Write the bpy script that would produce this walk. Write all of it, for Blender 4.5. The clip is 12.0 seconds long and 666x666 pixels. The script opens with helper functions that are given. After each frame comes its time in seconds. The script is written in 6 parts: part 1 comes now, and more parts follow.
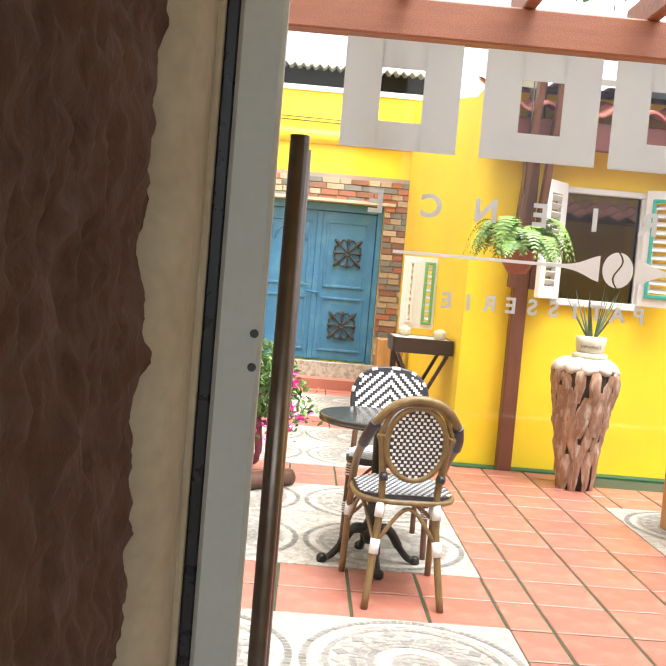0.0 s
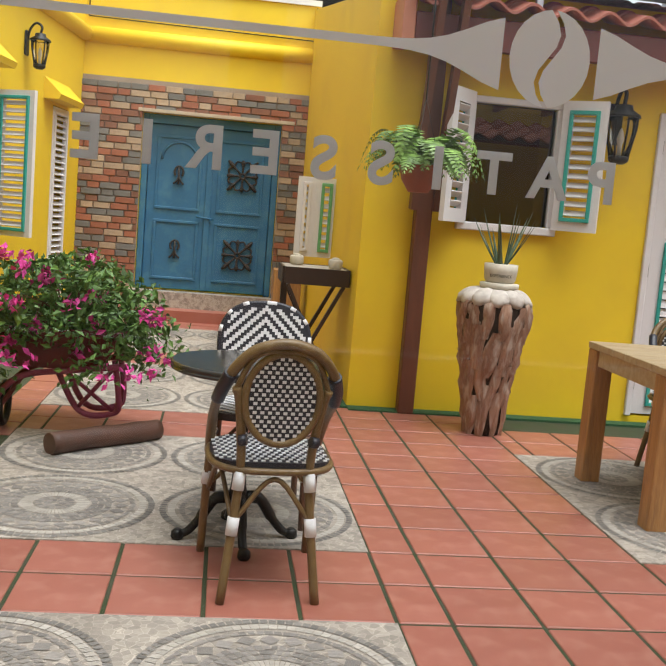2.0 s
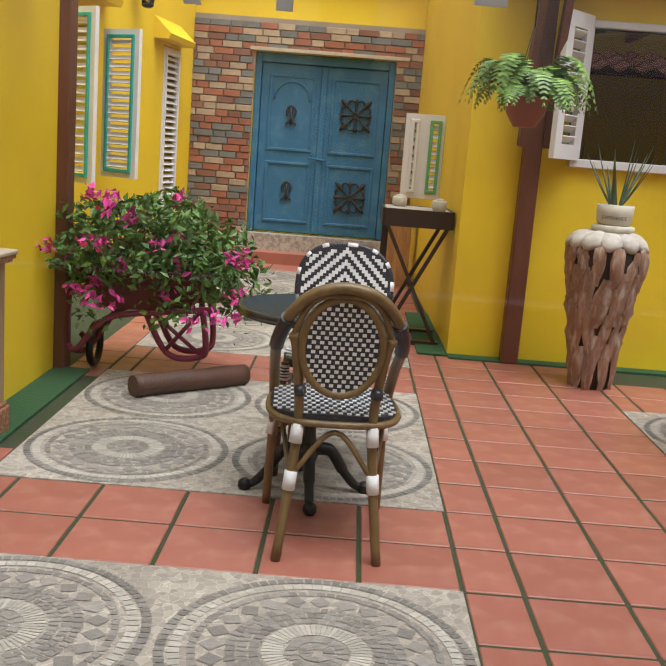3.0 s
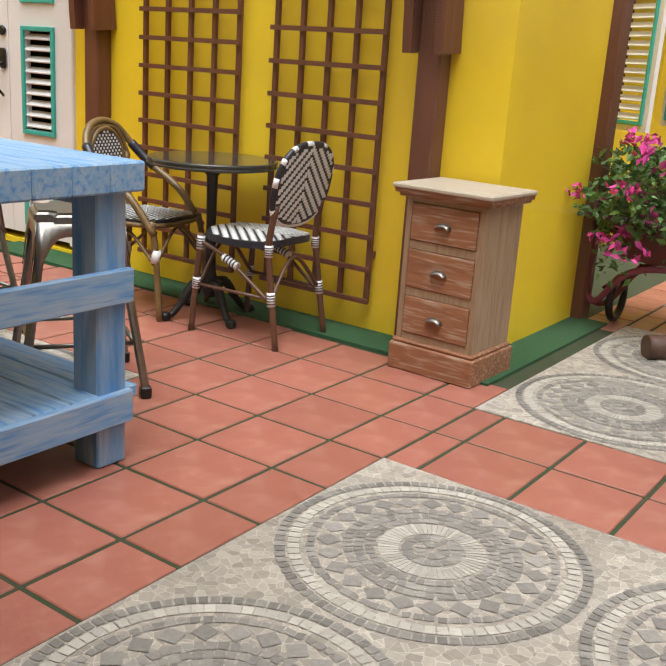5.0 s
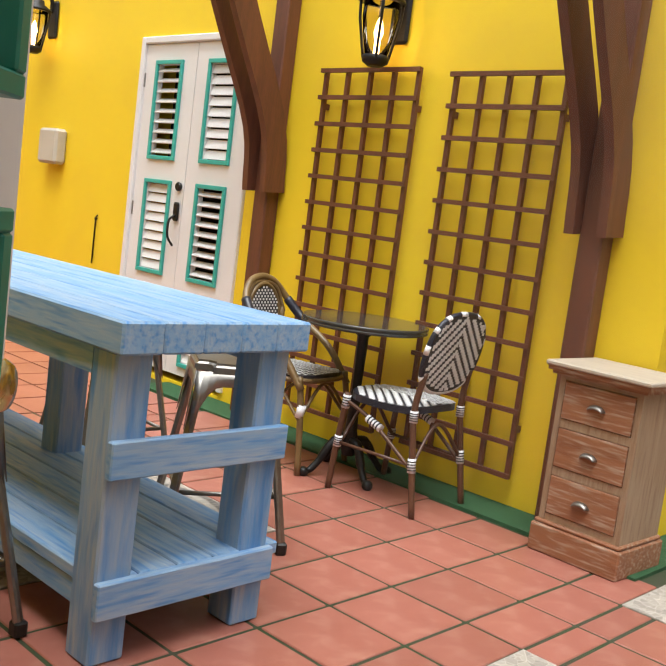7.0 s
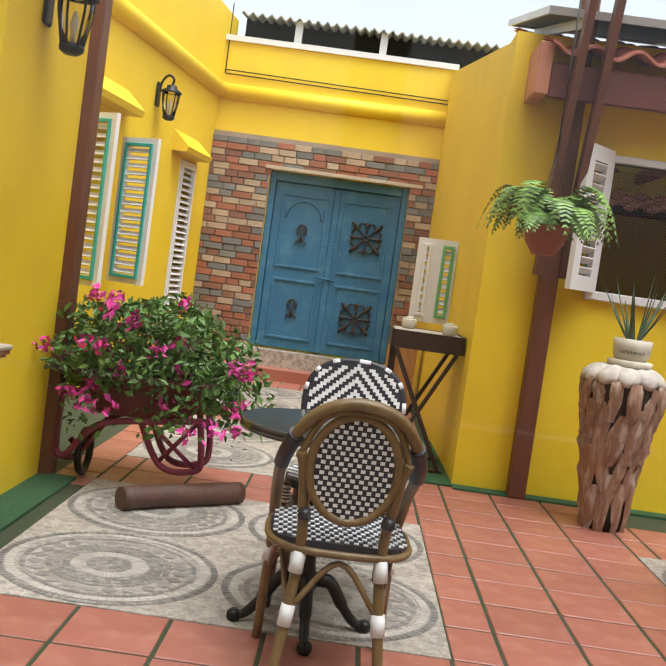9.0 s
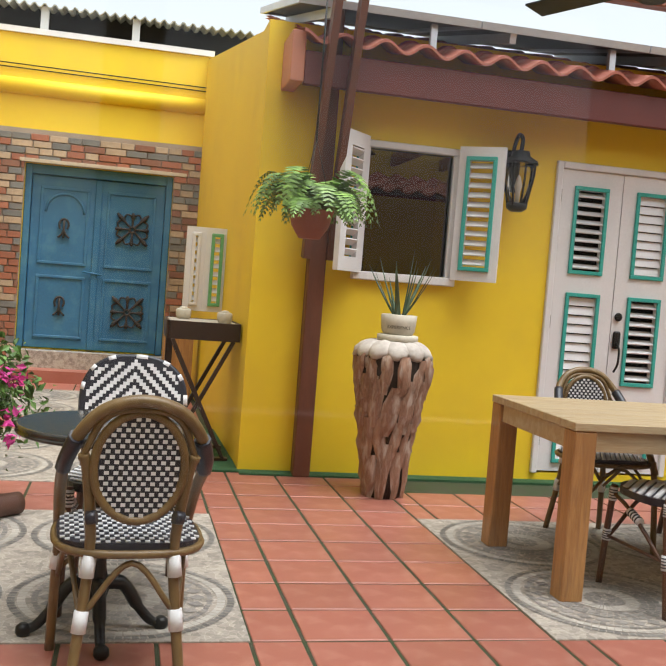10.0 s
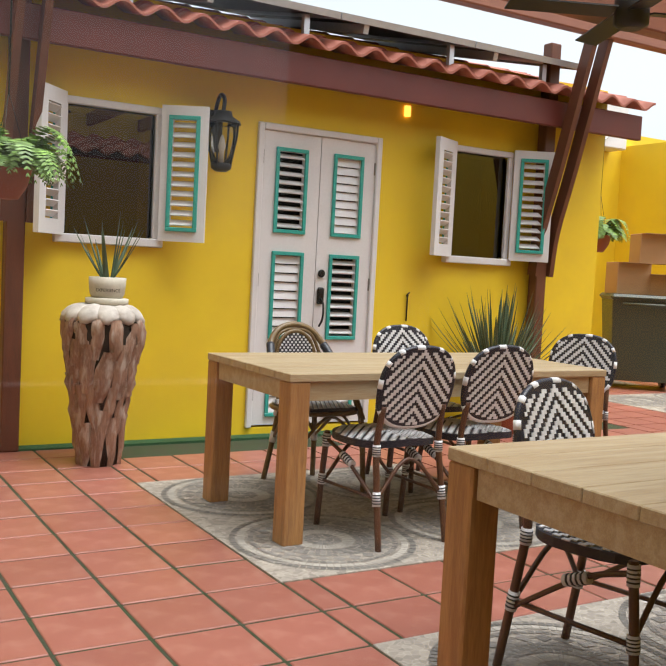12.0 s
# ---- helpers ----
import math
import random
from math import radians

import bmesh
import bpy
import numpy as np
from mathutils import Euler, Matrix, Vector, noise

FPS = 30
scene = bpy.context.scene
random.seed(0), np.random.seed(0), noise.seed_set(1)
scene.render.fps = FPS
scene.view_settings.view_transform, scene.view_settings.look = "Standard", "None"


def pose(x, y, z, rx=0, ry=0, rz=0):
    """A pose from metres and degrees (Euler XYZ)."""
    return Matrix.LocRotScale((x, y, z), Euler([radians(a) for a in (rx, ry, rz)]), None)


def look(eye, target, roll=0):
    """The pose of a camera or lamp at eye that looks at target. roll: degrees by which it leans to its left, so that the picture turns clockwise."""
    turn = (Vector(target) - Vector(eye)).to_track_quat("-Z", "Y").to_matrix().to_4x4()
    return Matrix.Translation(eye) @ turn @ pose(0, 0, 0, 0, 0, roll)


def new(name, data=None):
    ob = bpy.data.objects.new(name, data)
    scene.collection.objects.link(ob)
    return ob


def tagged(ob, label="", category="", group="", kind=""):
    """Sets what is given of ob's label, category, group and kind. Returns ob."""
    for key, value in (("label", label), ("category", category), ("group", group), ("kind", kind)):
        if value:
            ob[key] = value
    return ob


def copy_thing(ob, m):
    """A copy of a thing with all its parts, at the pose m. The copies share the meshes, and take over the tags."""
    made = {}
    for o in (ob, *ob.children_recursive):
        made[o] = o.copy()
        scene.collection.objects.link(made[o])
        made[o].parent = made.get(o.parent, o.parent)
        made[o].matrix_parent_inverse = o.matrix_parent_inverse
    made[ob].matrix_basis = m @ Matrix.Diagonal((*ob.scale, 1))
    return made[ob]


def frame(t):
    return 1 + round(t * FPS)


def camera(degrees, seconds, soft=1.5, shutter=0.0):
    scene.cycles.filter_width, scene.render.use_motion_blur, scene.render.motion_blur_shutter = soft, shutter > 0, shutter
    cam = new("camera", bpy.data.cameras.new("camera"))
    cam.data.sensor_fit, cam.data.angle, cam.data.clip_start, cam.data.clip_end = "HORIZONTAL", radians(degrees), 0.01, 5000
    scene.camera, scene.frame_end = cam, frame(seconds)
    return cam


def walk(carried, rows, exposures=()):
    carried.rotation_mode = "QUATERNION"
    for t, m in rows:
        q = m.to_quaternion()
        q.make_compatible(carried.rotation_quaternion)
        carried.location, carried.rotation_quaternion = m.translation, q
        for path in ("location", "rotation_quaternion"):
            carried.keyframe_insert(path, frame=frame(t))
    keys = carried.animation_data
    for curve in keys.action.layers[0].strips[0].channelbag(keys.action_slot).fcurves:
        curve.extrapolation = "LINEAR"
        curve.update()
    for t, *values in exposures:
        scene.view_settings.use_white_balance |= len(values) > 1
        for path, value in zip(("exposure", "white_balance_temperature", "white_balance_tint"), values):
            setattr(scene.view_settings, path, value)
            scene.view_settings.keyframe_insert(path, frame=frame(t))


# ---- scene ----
cam = camera(39.3, 12.0)
PATH = [
    (0, (0.082, 0.616, 1.326), (0.137, 2.612, 1.211), 4.9),
    (0.5, (0.154, 0.809, 1.319), (0.359, 2.795, 1.215), 4.7),
    (1, (0.221, 1.017, 1.311), (0.503, 2.993, 1.181), 5.1),
    (1.5, (0.256, 1.252, 1.29), (0.566, 3.22, 1.112), 4.9),
    (2, (0.339, 1.409, 1.281), (0.584, 3.379, 1.036), 4.8),
    (2.2, (0.385, 1.485, 1.281), (0.583, 3.456, 1.009), 4.9),
    (2.5, (0.461, 1.574, 1.277), (0.591, 3.544, 0.959), 4.9),
    (2.7, (0.504, 1.595, 1.272), (0.585, 3.563, 0.925), 4.6),
    (4.3, (0.721, 1.808, 1.212), (-0.052, 3.57, 0.665), 4.7),
    (4.5, (0.727, 1.826, 1.204), (-0.171, 3.524, 0.646), 4.2),
    (5, (0.715, 1.84, 1.205), (-0.379, 3.42, 0.652), 3.9),
    (5.3, (0.707, 1.831, 1.202), (-0.471, 3.359, 0.674), 4.2),
    (5.5, (0.7, 1.83, 1.203), (-0.537, 3.318, 0.697), 4.3),
    (6, (0.672, 1.807, 1.221), (-0.684, 3.21, 0.786), 5.1),
    (6.4, (0.65, 1.807, 1.225), (-0.775, 3.163, 0.864), 5.8),
    (6.5, (0.651, 1.798, 1.227), (-0.78, 3.153, 0.887), 6.1),
    (6.7, (0.645, 1.794, 1.228), (-0.782, 3.163, 0.932), 6.7),
    (8.3, (0.62, 1.839, 1.24), (0.074, 3.758, 1.117), 8.9),
    (8.5, (0.592, 1.848, 1.218), (0.197, 3.806, 1.098), 8.8),
    (8.8, (0.535, 1.838, 1.205), (0.359, 3.826, 1.086), 8.2),
    (9, (0.507, 1.829, 1.208), (0.464, 3.825, 1.085), 7.9),
    (9.5, (0.502, 1.794, 1.225), (0.729, 3.777, 1.107), 6.1),
    (10, (0.499, 1.803, 1.218), (0.933, 3.753, 1.118), 4.5),
    (10.5, (0.492, 1.805, 1.211), (1.091, 3.711, 1.123), 3.3),
    (11, (0.481, 1.815, 1.2), (1.222, 3.67, 1.108), 2.8),
    (11.5, (0.468, 1.819, 1.193), (1.349, 3.611, 1.081), 2.9),
    (11.7, (0.469, 1.819, 1.19), (1.403, 3.583, 1.07), 2.9),
    (12, (0.459, 1.813, 1.191), (1.477, 3.53, 1.056), 3.0),
]
SKY, SUN = 0.15, 1.6
EXPOSURES = [(0.0, 2.2, 6200, 6), (0.4, 1.65, 6200, 6), (0.8, 1.2, 6200, 6), (1.5, 0.95, 6200, 6), (2.7, 0.75, 6200, 6), (4.3, 0.92, 6200, 6), (6.7, 1.12, 6200, 6), (8.5, 0.95, 6200, 6), (12.0, 0.95, 6200, 6)]
walk(cam, [(t, look(e, g, r)) for t, e, g, r in PATH], EXPOSURES)

# ---- world and sun: bright overcast ----
world = bpy.data.worlds.new("sky")
scene.world = world
world.use_nodes = True
wn = world.node_tree
sky = wn.nodes.new("ShaderNodeTexSky")
sky.sky_type, sky.sun_disc = "NISHITA", False
sky.sun_elevation, sky.sun_rotation = radians(65), radians(140)
sky.air_density, sky.dust_density, sky.ozone_density = 1.0, 4.0, 1.0
hsv = wn.nodes.new("ShaderNodeHueSaturation")
hsv.inputs["Saturation"].default_value = 0.18
wn.links.new(sky.outputs[0], hsv.inputs["Color"])
wn.links.new(hsv.outputs[0], wn.nodes["Background"].inputs[0])
wn.nodes["Background"].inputs[1].default_value = SKY
sun = new("sun", bpy.data.lights.new("sun", "SUN"))
sun.data.energy, sun.data.angle, sun.data.color = SUN, radians(40), (1.0, 0.98, 0.95)
sun.matrix_world = look((1.0, -0.7, 10), (0, 1, 0))


# ---- materials ----
def mat(name, c1, c2=None, rough=0.6, metal=0.0, scale=3.0, fine=40.0, bump=0.15, stretch=(1, 1, 1), mix=0.5, dirt=None, dirt_amount=0.0, per_object=0.0, island=0.0, dist=0.004):
    """Two colours by coarse and fine noise, with relief, wear and piece-to-piece variation."""
    m = bpy.data.materials.new(name)
    m.use_nodes = True
    nt = m.node_tree
    b = nt.nodes["Principled BSDF"]
    c2 = c2 or tuple(v * 0.8 for v in c1)
    tc = nt.nodes.new("ShaderNodeTexCoord")
    mp = nt.nodes.new("ShaderNodeMapping")
    mp.inputs["Scale"].default_value = stretch
    nt.links.new(tc.outputs["Object"], mp.inputs[0])
    coarse = nt.nodes.new("ShaderNodeTexNoise")
    coarse.inputs["Scale"].default_value, coarse.inputs["Detail"].default_value = scale, 6
    finer = nt.nodes.new("ShaderNodeTexNoise")
    finer.inputs["Scale"].default_value, finer.inputs["Detail"].default_value = fine, 4
    for n in (coarse, finer):
        nt.links.new(mp.outputs[0], n.inputs["Vector"])
    add = nt.nodes.new("ShaderNodeMix")
    add.inputs[0].default_value = 0.4
    nt.links.new(coarse.outputs[0], add.inputs[2])
    nt.links.new(finer.outputs[0], add.inputs[3])
    ramp = nt.nodes.new("ShaderNodeValToRGB")
    ramp.color_ramp.elements[0].position, ramp.color_ramp.elements[1].position = 0.5 - mix / 4, 0.5 + mix / 4
    ramp.color_ramp.elements[0].color, ramp.color_ramp.elements[1].color = (*c2, 1), (*c1, 1)
    nt.links.new(add.outputs[0], ramp.inputs[0])
    col = ramp.outputs[0]
    if dirt:
        dn = nt.nodes.new("ShaderNodeTexNoise")
        dn.inputs["Scale"].default_value, dn.inputs["Detail"].default_value = scale * 2.3, 8
        nt.links.new(mp.outputs[0], dn.inputs["Vector"])
        dr = nt.nodes.new("ShaderNodeValToRGB")
        dr.color_ramp.elements[0].position, dr.color_ramp.elements[1].position = 0.5, 0.68
        dr.color_ramp.elements[1].color = (dirt_amount,) * 3 + (1,)
        nt.links.new(dn.outputs[0], dr.inputs[0])
        dm = nt.nodes.new("ShaderNodeMix")
        dm.data_type = "RGBA"
        dm.inputs[7].default_value = (*dirt, 1)
        nt.links.new(dr.outputs[0], dm.inputs[0])
        nt.links.new(col, dm.inputs[6])
        col = dm.outputs[2]
    if per_object or island:
        src = nt.nodes.new("ShaderNodeObjectInfo").outputs["Random"] if per_object else nt.nodes.new("ShaderNodeNewGeometry").outputs["Random Per Island"]
        mr = nt.nodes.new("ShaderNodeMapRange")
        k = per_object or island
        mr.inputs[3].default_value, mr.inputs[4].default_value = 1 - k, 1 + k
        nt.links.new(src, mr.inputs[0])
        hv = nt.nodes.new("ShaderNodeHueSaturation")
        nt.links.new(mr.outputs[0], hv.inputs["Value"])
        nt.links.new(col, hv.inputs["Color"])
        col = hv.outputs[0]
    nt.links.new(col, b.inputs["Base Color"])
    rr = nt.nodes.new("ShaderNodeMapRange")
    rr.inputs[3].default_value, rr.inputs[4].default_value = max(0.03, rough - 0.12), min(1, rough + 0.12)
    nt.links.new(finer.outputs[0], rr.inputs[0])
    nt.links.new(rr.outputs[0], b.inputs["Roughness"])
    b.inputs["Metallic"].default_value = metal
    if bump:
        bp = nt.nodes.new("ShaderNodeBump")
        bp.inputs["Strength"].default_value, bp.inputs["Distance"].default_value = bump, dist
        nt.links.new(add.outputs[0], bp.inputs["Height"])
        nt.links.new(bp.outputs[0], b.inputs["Normal"])
    return m


def glass(name, tint=(1, 1, 1), gloss=0.9, ior=1.3):
    m = bpy.data.materials.new(name)
    m.use_nodes = True
    nt = m.node_tree
    out = nt.nodes["Material Output"]
    tr, gl = nt.nodes.new("ShaderNodeBsdfTransparent"), nt.nodes.new("ShaderNodeBsdfGlossy")
    tr.inputs[0].default_value, gl.inputs["Roughness"].default_value = (*tint, 1), 0.01
    gl.inputs[0].default_value = (gloss, gloss, gloss, 1)
    fr, mx = nt.nodes.new("ShaderNodeFresnel"), nt.nodes.new("ShaderNodeMixShader")
    fr.inputs[0].default_value = ior
    nt.links.new(fr.outputs[0], mx.inputs[0])
    nt.links.new(tr.outputs[0], mx.inputs[1])
    nt.links.new(gl.outputs[0], mx.inputs[2])
    nt.links.new(mx.outputs[0], out.inputs[0])
    return m


def glow(name, c, strength):
    m = bpy.data.materials.new(name)
    m.use_nodes = True
    b = m.node_tree.nodes["Principled BSDF"]
    b.inputs["Base Color"].default_value = (*c, 1)
    b.inputs["Emission Color"].default_value, b.inputs["Emission Strength"].default_value = (*c, 1), strength
    return m


YELLOW = mat("yellow_paint", (0.84, 0.60, 0.016), (0.79, 0.55, 0.014), 0.62, scale=0.9, fine=25, bump=0.25, dist=0.006, dirt=(0.66, 0.43, 0.03), dirt_amount=0.3)
YELLOW_PALE = mat("pale_yellow_paint", (0.84, 0.64, 0.10), (0.80, 0.58, 0.06), 0.62, scale=0.9, fine=25, bump=0.25, dist=0.006, dirt=(0.7, 0.45, 0.06), dirt_amount=0.3)
TERRA = mat("terracotta", (0.36, 0.133, 0.097), (0.30, 0.10, 0.07), 0.42, scale=5, fine=60, bump=0.12, dirt=(0.46, 0.23, 0.17), dirt_amount=0.4, per_object=0.09)
TERRA_JOINED = mat("terracotta_far", (0.36, 0.133, 0.097), (0.30, 0.10, 0.07), 0.42, scale=5, fine=60, bump=0.12, island=0.09)
GROUT = mat("mossy_joint", (0.028, 0.05, 0.014), (0.05, 0.048, 0.028), 0.95, scale=9, fine=150, bump=0.6)
TURF = mat("turf", (0.020, 0.075, 0.026), (0.035, 0.11, 0.04), 0.95, scale=60, fine=400, bump=1.0, dist=0.01)
STONE_LT = mat("pale_mosaic_stone", (0.47, 0.43, 0.38), (0.38, 0.345, 0.30), 0.7, fine=90, bump=0.2, island=0.14)
STONE_DK = mat("dark_mosaic_stone", (0.17, 0.155, 0.14), (0.24, 0.22, 0.20), 0.7, fine=90, bump=0.2, island=0.25)
STONE_MD = mat("grey_mosaic_stone", (0.205, 0.185, 0.17), (0.275, 0.25, 0.225), 0.7, fine=90, bump=0.2, island=0.22)
WHITE = mat("white_paint", (0.76, 0.74, 0.74), (0.70, 0.68, 0.68), 0.45, scale=4, fine=60, bump=0.06)
TEAL = mat("turquoise_paint", (0.05, 0.40, 0.33), (0.04, 0.34, 0.29), 0.4, scale=6, fine=60, bump=0.06)
TEAL_DARK = mat("deep_teal_paint", (0.012, 0.20, 0.145), (0.01, 0.17, 0.125), 0.4, scale=6, fine=60, bump=0.06)
BLUE_DOOR = mat("blue_door_paint", (0.042, 0.165, 0.31), (0.032, 0.13, 0.25), 0.5, scale=3, fine=50, bump=0.12, dirt=(0.09, 0.24, 0.34), dirt_amount=0.5)
IRON = mat("black_iron", (0.018, 0.017, 0.017), (0.03, 0.028, 0.026), 0.45, 0.6, scale=12, fine=90, bump=0.1)
RUST_IRON = mat("dark_ornament_iron", (0.03, 0.028, 0.03), (0.06, 0.05, 0.045), 0.7, 0.3, scale=20, fine=90)
BROWN = mat("brown_stained_wood", (0.155, 0.052, 0.026), (0.10, 0.034, 0.018), 0.5, scale=6, fine=50, bump=0.25, stretch=(4, 4, 0.5))
BROWN_X = mat("brown_stained_beam", (0.30, 0.11, 0.06), (0.22, 0.08, 0.045), 0.5, scale=6, fine=50, bump=0.25, stretch=(0.5, 4, 4))
MAROON = mat("maroon_fascia_paint", (0.15, 0.028, 0.018), (0.12, 0.022, 0.015), 0.5, scale=4, fine=50, bump=0.1)
RATTAN = mat("rattan_cane", (0.20, 0.128, 0.05), (0.13, 0.078, 0.03), 0.4, scale=14, fine=70, bump=0.1, stretch=(1, 1, 0.4))
RATTAN_DK = mat("dark_rattan_cane", (0.125, 0.055, 0.028), (0.075, 0.032, 0.018), 0.4, scale=14, fine=70, bump=0.1, stretch=(1, 1, 0.4))
WEAVE_B = mat("black_weave", (0.016, 0.016, 0.026), (0.022, 0.022, 0.034), 0.4, fine=120)
WEAVE_W = mat("white_weave", (0.76, 0.76, 0.77), (0.66, 0.66, 0.68), 0.4, fine=120, island=0.07)
OAK = mat("oiled_teak", (0.47, 0.25, 0.09), (0.32, 0.15, 0.05), 0.5, scale=5, fine=40, bump=0.2, stretch=(5, 5, 0.5), dirt=(0.22, 0.11, 0.05), dirt_amount=0.5)
OAK_TOP = mat("weathered_teak_top", (0.50, 0.40, 0.25), (0.40, 0.28, 0.15), 0.55, scale=5, fine=40, bump=0.2, stretch=(0.5, 6, 5), dirt=(0.33, 0.23, 0.13), dirt_amount=0.5)
BLUE_X = mat("distressed_blue_paint", (0.11, 0.30, 0.58), (0.38, 0.45, 0.52), 0.6, scale=4, fine=24, bump=0.3, stretch=(0.6, 7, 7), mix=0.9, dirt=(0.06, 0.22, 0.52), dirt_amount=0.8, island=0.08)
BLUE_Z = mat("distressed_blue_post_paint", (0.10, 0.28, 0.56), (0.36, 0.40, 0.44), 0.6, scale=3, fine=20, bump=0.3, stretch=(4, 4, 0.5), mix=0.7, dirt=(0.05, 0.20, 0.48), dirt_amount=0.8)
BLUE_Y = mat("distressed_blue_rail_paint", (0.11, 0.30, 0.58), (0.38, 0.44, 0.50), 0.6, scale=4, fine=24, bump=0.3, stretch=(7, 0.6, 7), mix=0.9, dirt=(0.06, 0.22, 0.52), dirt_amount=0.8)
STEEL = mat("brushed_gunmetal", (0.30, 0.28, 0.25), (0.22, 0.20, 0.18), 0.38, 0.9, scale=5, fine=60, bump=0.05)
CHEST = mat("stripped_reddish_wood", (0.33, 0.14, 0.062), (0.20, 0.075, 0.032), 0.65, scale=5, fine=35, bump=0.35, stretch=(0.7, 5, 7), mix=0.8, dirt=(0.46, 0.36, 0.27), dirt_amount=0.7)
CHEST_Z = mat("greyed_wood_side", (0.38, 0.27, 0.17), (0.25, 0.15, 0.085), 0.65, scale=5, fine=35, bump=0.35, stretch=(7, 7, 0.6), mix=0.8, dirt=(0.2, 0.11, 0.06), dirt_amount=0.6)
CHEST_TOP = mat("bleached_wood_top", (0.50, 0.43, 0.34), (0.36, 0.29, 0.22), 0.6, scale=5, fine=35, bump=0.3, stretch=(0.7, 6, 6), mix=0.8)
BARK = mat("driftwood", (0.40, 0.24, 0.16), (0.17, 0.08, 0.048), 0.8, scale=5, fine=40, bump=0.7, stretch=(3, 3, 0.7), mix=0.9, dist=0.01, dirt=(0.52, 0.43, 0.36), dirt_amount=0.7)
BARK_PALE = mat("pale_driftwood", (0.56, 0.51, 0.46), (0.38, 0.33, 0.29), 0.8, scale=7, fine=40, bump=0.6, dist=0.008)
# painted shade for the vase gaps, and also the barrow's dark soil
GAP_SHADE_SOIL = mat("gap_shade_and_soil", (0.03, 0.018, 0.012), (0.05, 0.03, 0.02), 0.95)
LOG = mat("brown_log", (0.10, 0.042, 0.026), (0.06, 0.026, 0.016), 0.6, scale=6, fine=40, bump=0.4)
CREAM = mat("cream_plaster", (0.52, 0.44, 0.33), (0.42, 0.34, 0.25), 0.8, scale=5, fine=40, bump=0.4, dist=0.008)
ROUGH_WALL = mat("bare_rough_masonry", (0.12, 0.055, 0.035), (0.05, 0.022, 0.015), 0.95, scale=5, fine=38, bump=1.0, dist=0.02, mix=0.8, dirt=(0.15, 0.085, 0.075), dirt_amount=0.6)
ALU = mat("grey_frame", (0.56, 0.56, 0.54), (0.52, 0.52, 0.50), 0.45, fine=80, bump=0.03)
GASKET = mat("black_gasket", (0.012, 0.013, 0.02), (0.016, 0.017, 0.024), 0.3)
BRONZE = mat("dark_bronze_tube", (0.26, 0.21, 0.18), (0.18, 0.14, 0.12), 0.34, 0.8)
VINYL = mat("frosted_vinyl_letters", (0.80, 0.81, 0.82), (0.76, 0.77, 0.78), 0.6, fine=90, bump=0.0)
vt = VINYL.node_tree
vmix, vtr = vt.nodes.new("ShaderNodeMixShader"), vt.nodes.new("ShaderNodeBsdfTranslucent")
vtr.inputs[0].default_value, vmix.inputs[0].default_value = (0.85, 0.86, 0.87, 1), 0.75
vt.links.new(vt.nodes["Principled BSDF"].outputs[0], vmix.inputs[1])
vt.links.new(vtr.outputs[0], vmix.inputs[2])
vt.links.new(vmix.outputs[0], vt.nodes["Material Output"].inputs[0])
BRASS = mat("brass", (0.55, 0.40, 0.17), (0.45, 0.31, 0.12), 0.25, 0.95)
ROOF_TILE = mat("clay_roof_tile", (0.42, 0.135, 0.085), (0.30, 0.085, 0.055), 0.7, scale=5, fine=50, bump=0.3, island=0.15, dirt=(0.5, 0.27, 0.2), dirt_amount=0.5)
CORRUGATED = mat("corrugated_sheet", (0.40, 0.38, 0.29), (0.30, 0.28, 0.21), 0.6, scale=2, fine=30, bump=0.1)
# near-black colour for sheets that stand in for unlit space
SHADE_BLACK = mat("unlit_black", (0.012, 0.01, 0.009), (0.02, 0.017, 0.014), 0.9)
PANEL_FRAME = mat("solar_aluminium", (0.62, 0.63, 0.65), (0.55, 0.56, 0.58), 0.4, 0.6)
PANEL_BACK = mat("solar_backsheet", (0.22, 0.21, 0.21), (0.16, 0.155, 0.155), 0.5, scale=3)
LEAF = mat("bougainvillea_leaf", (0.12, 0.22, 0.045), (0.065, 0.14, 0.028), 0.5, fine=30, bump=0, island=0.5)
BLOOM = mat("magenta_bract", (0.72, 0.07, 0.36), (0.58, 0.045, 0.28), 0.6, fine=30, bump=0, island=0.35)
FERN = mat("fern_frond", (0.19, 0.32, 0.06), (0.115, 0.21, 0.035), 0.5, fine=30, bump=0, island=0.45)
ALOE = mat("aloe_leaf", (0.115, 0.165, 0.095), (0.075, 0.115, 0.065), 0.45, fine=30, bump=0.05, island=0.2)
PINK = mat("faded_pink_paint", (0.30, 0.055, 0.12), (0.20, 0.03, 0.065), 0.6, scale=8, fine=50, bump=0.2)
BARROW_RED = mat("maroon_barrow_paint", (0.16, 0.02, 0.022), (0.10, 0.014, 0.016), 0.6, scale=8, fine=50)
CLAY = mat("terracotta_pot", (0.30, 0.095, 0.045), (0.24, 0.07, 0.035), 0.7, scale=8, fine=60)
POT = mat("pale_stone_pot", (0.58, 0.53, 0.44), (0.46, 0.42, 0.34), 0.75, scale=14, fine=80, bump=0.3)
BIN = mat("olive_plastic", (0.055, 0.058, 0.035), (0.045, 0.048, 0.03), 0.5)
CARD = mat("cardboard", (0.42, 0.25, 0.13), (0.36, 0.21, 0.10), 0.8)
GREEN_SH = mat("green_shutter_paint", (0.16, 0.42, 0.18), (0.12, 0.36, 0.15), 0.45)
DARKWOOD = mat("espresso_wood", (0.028, 0.014, 0.010), (0.04, 0.02, 0.014), 0.4, bump=0.08)
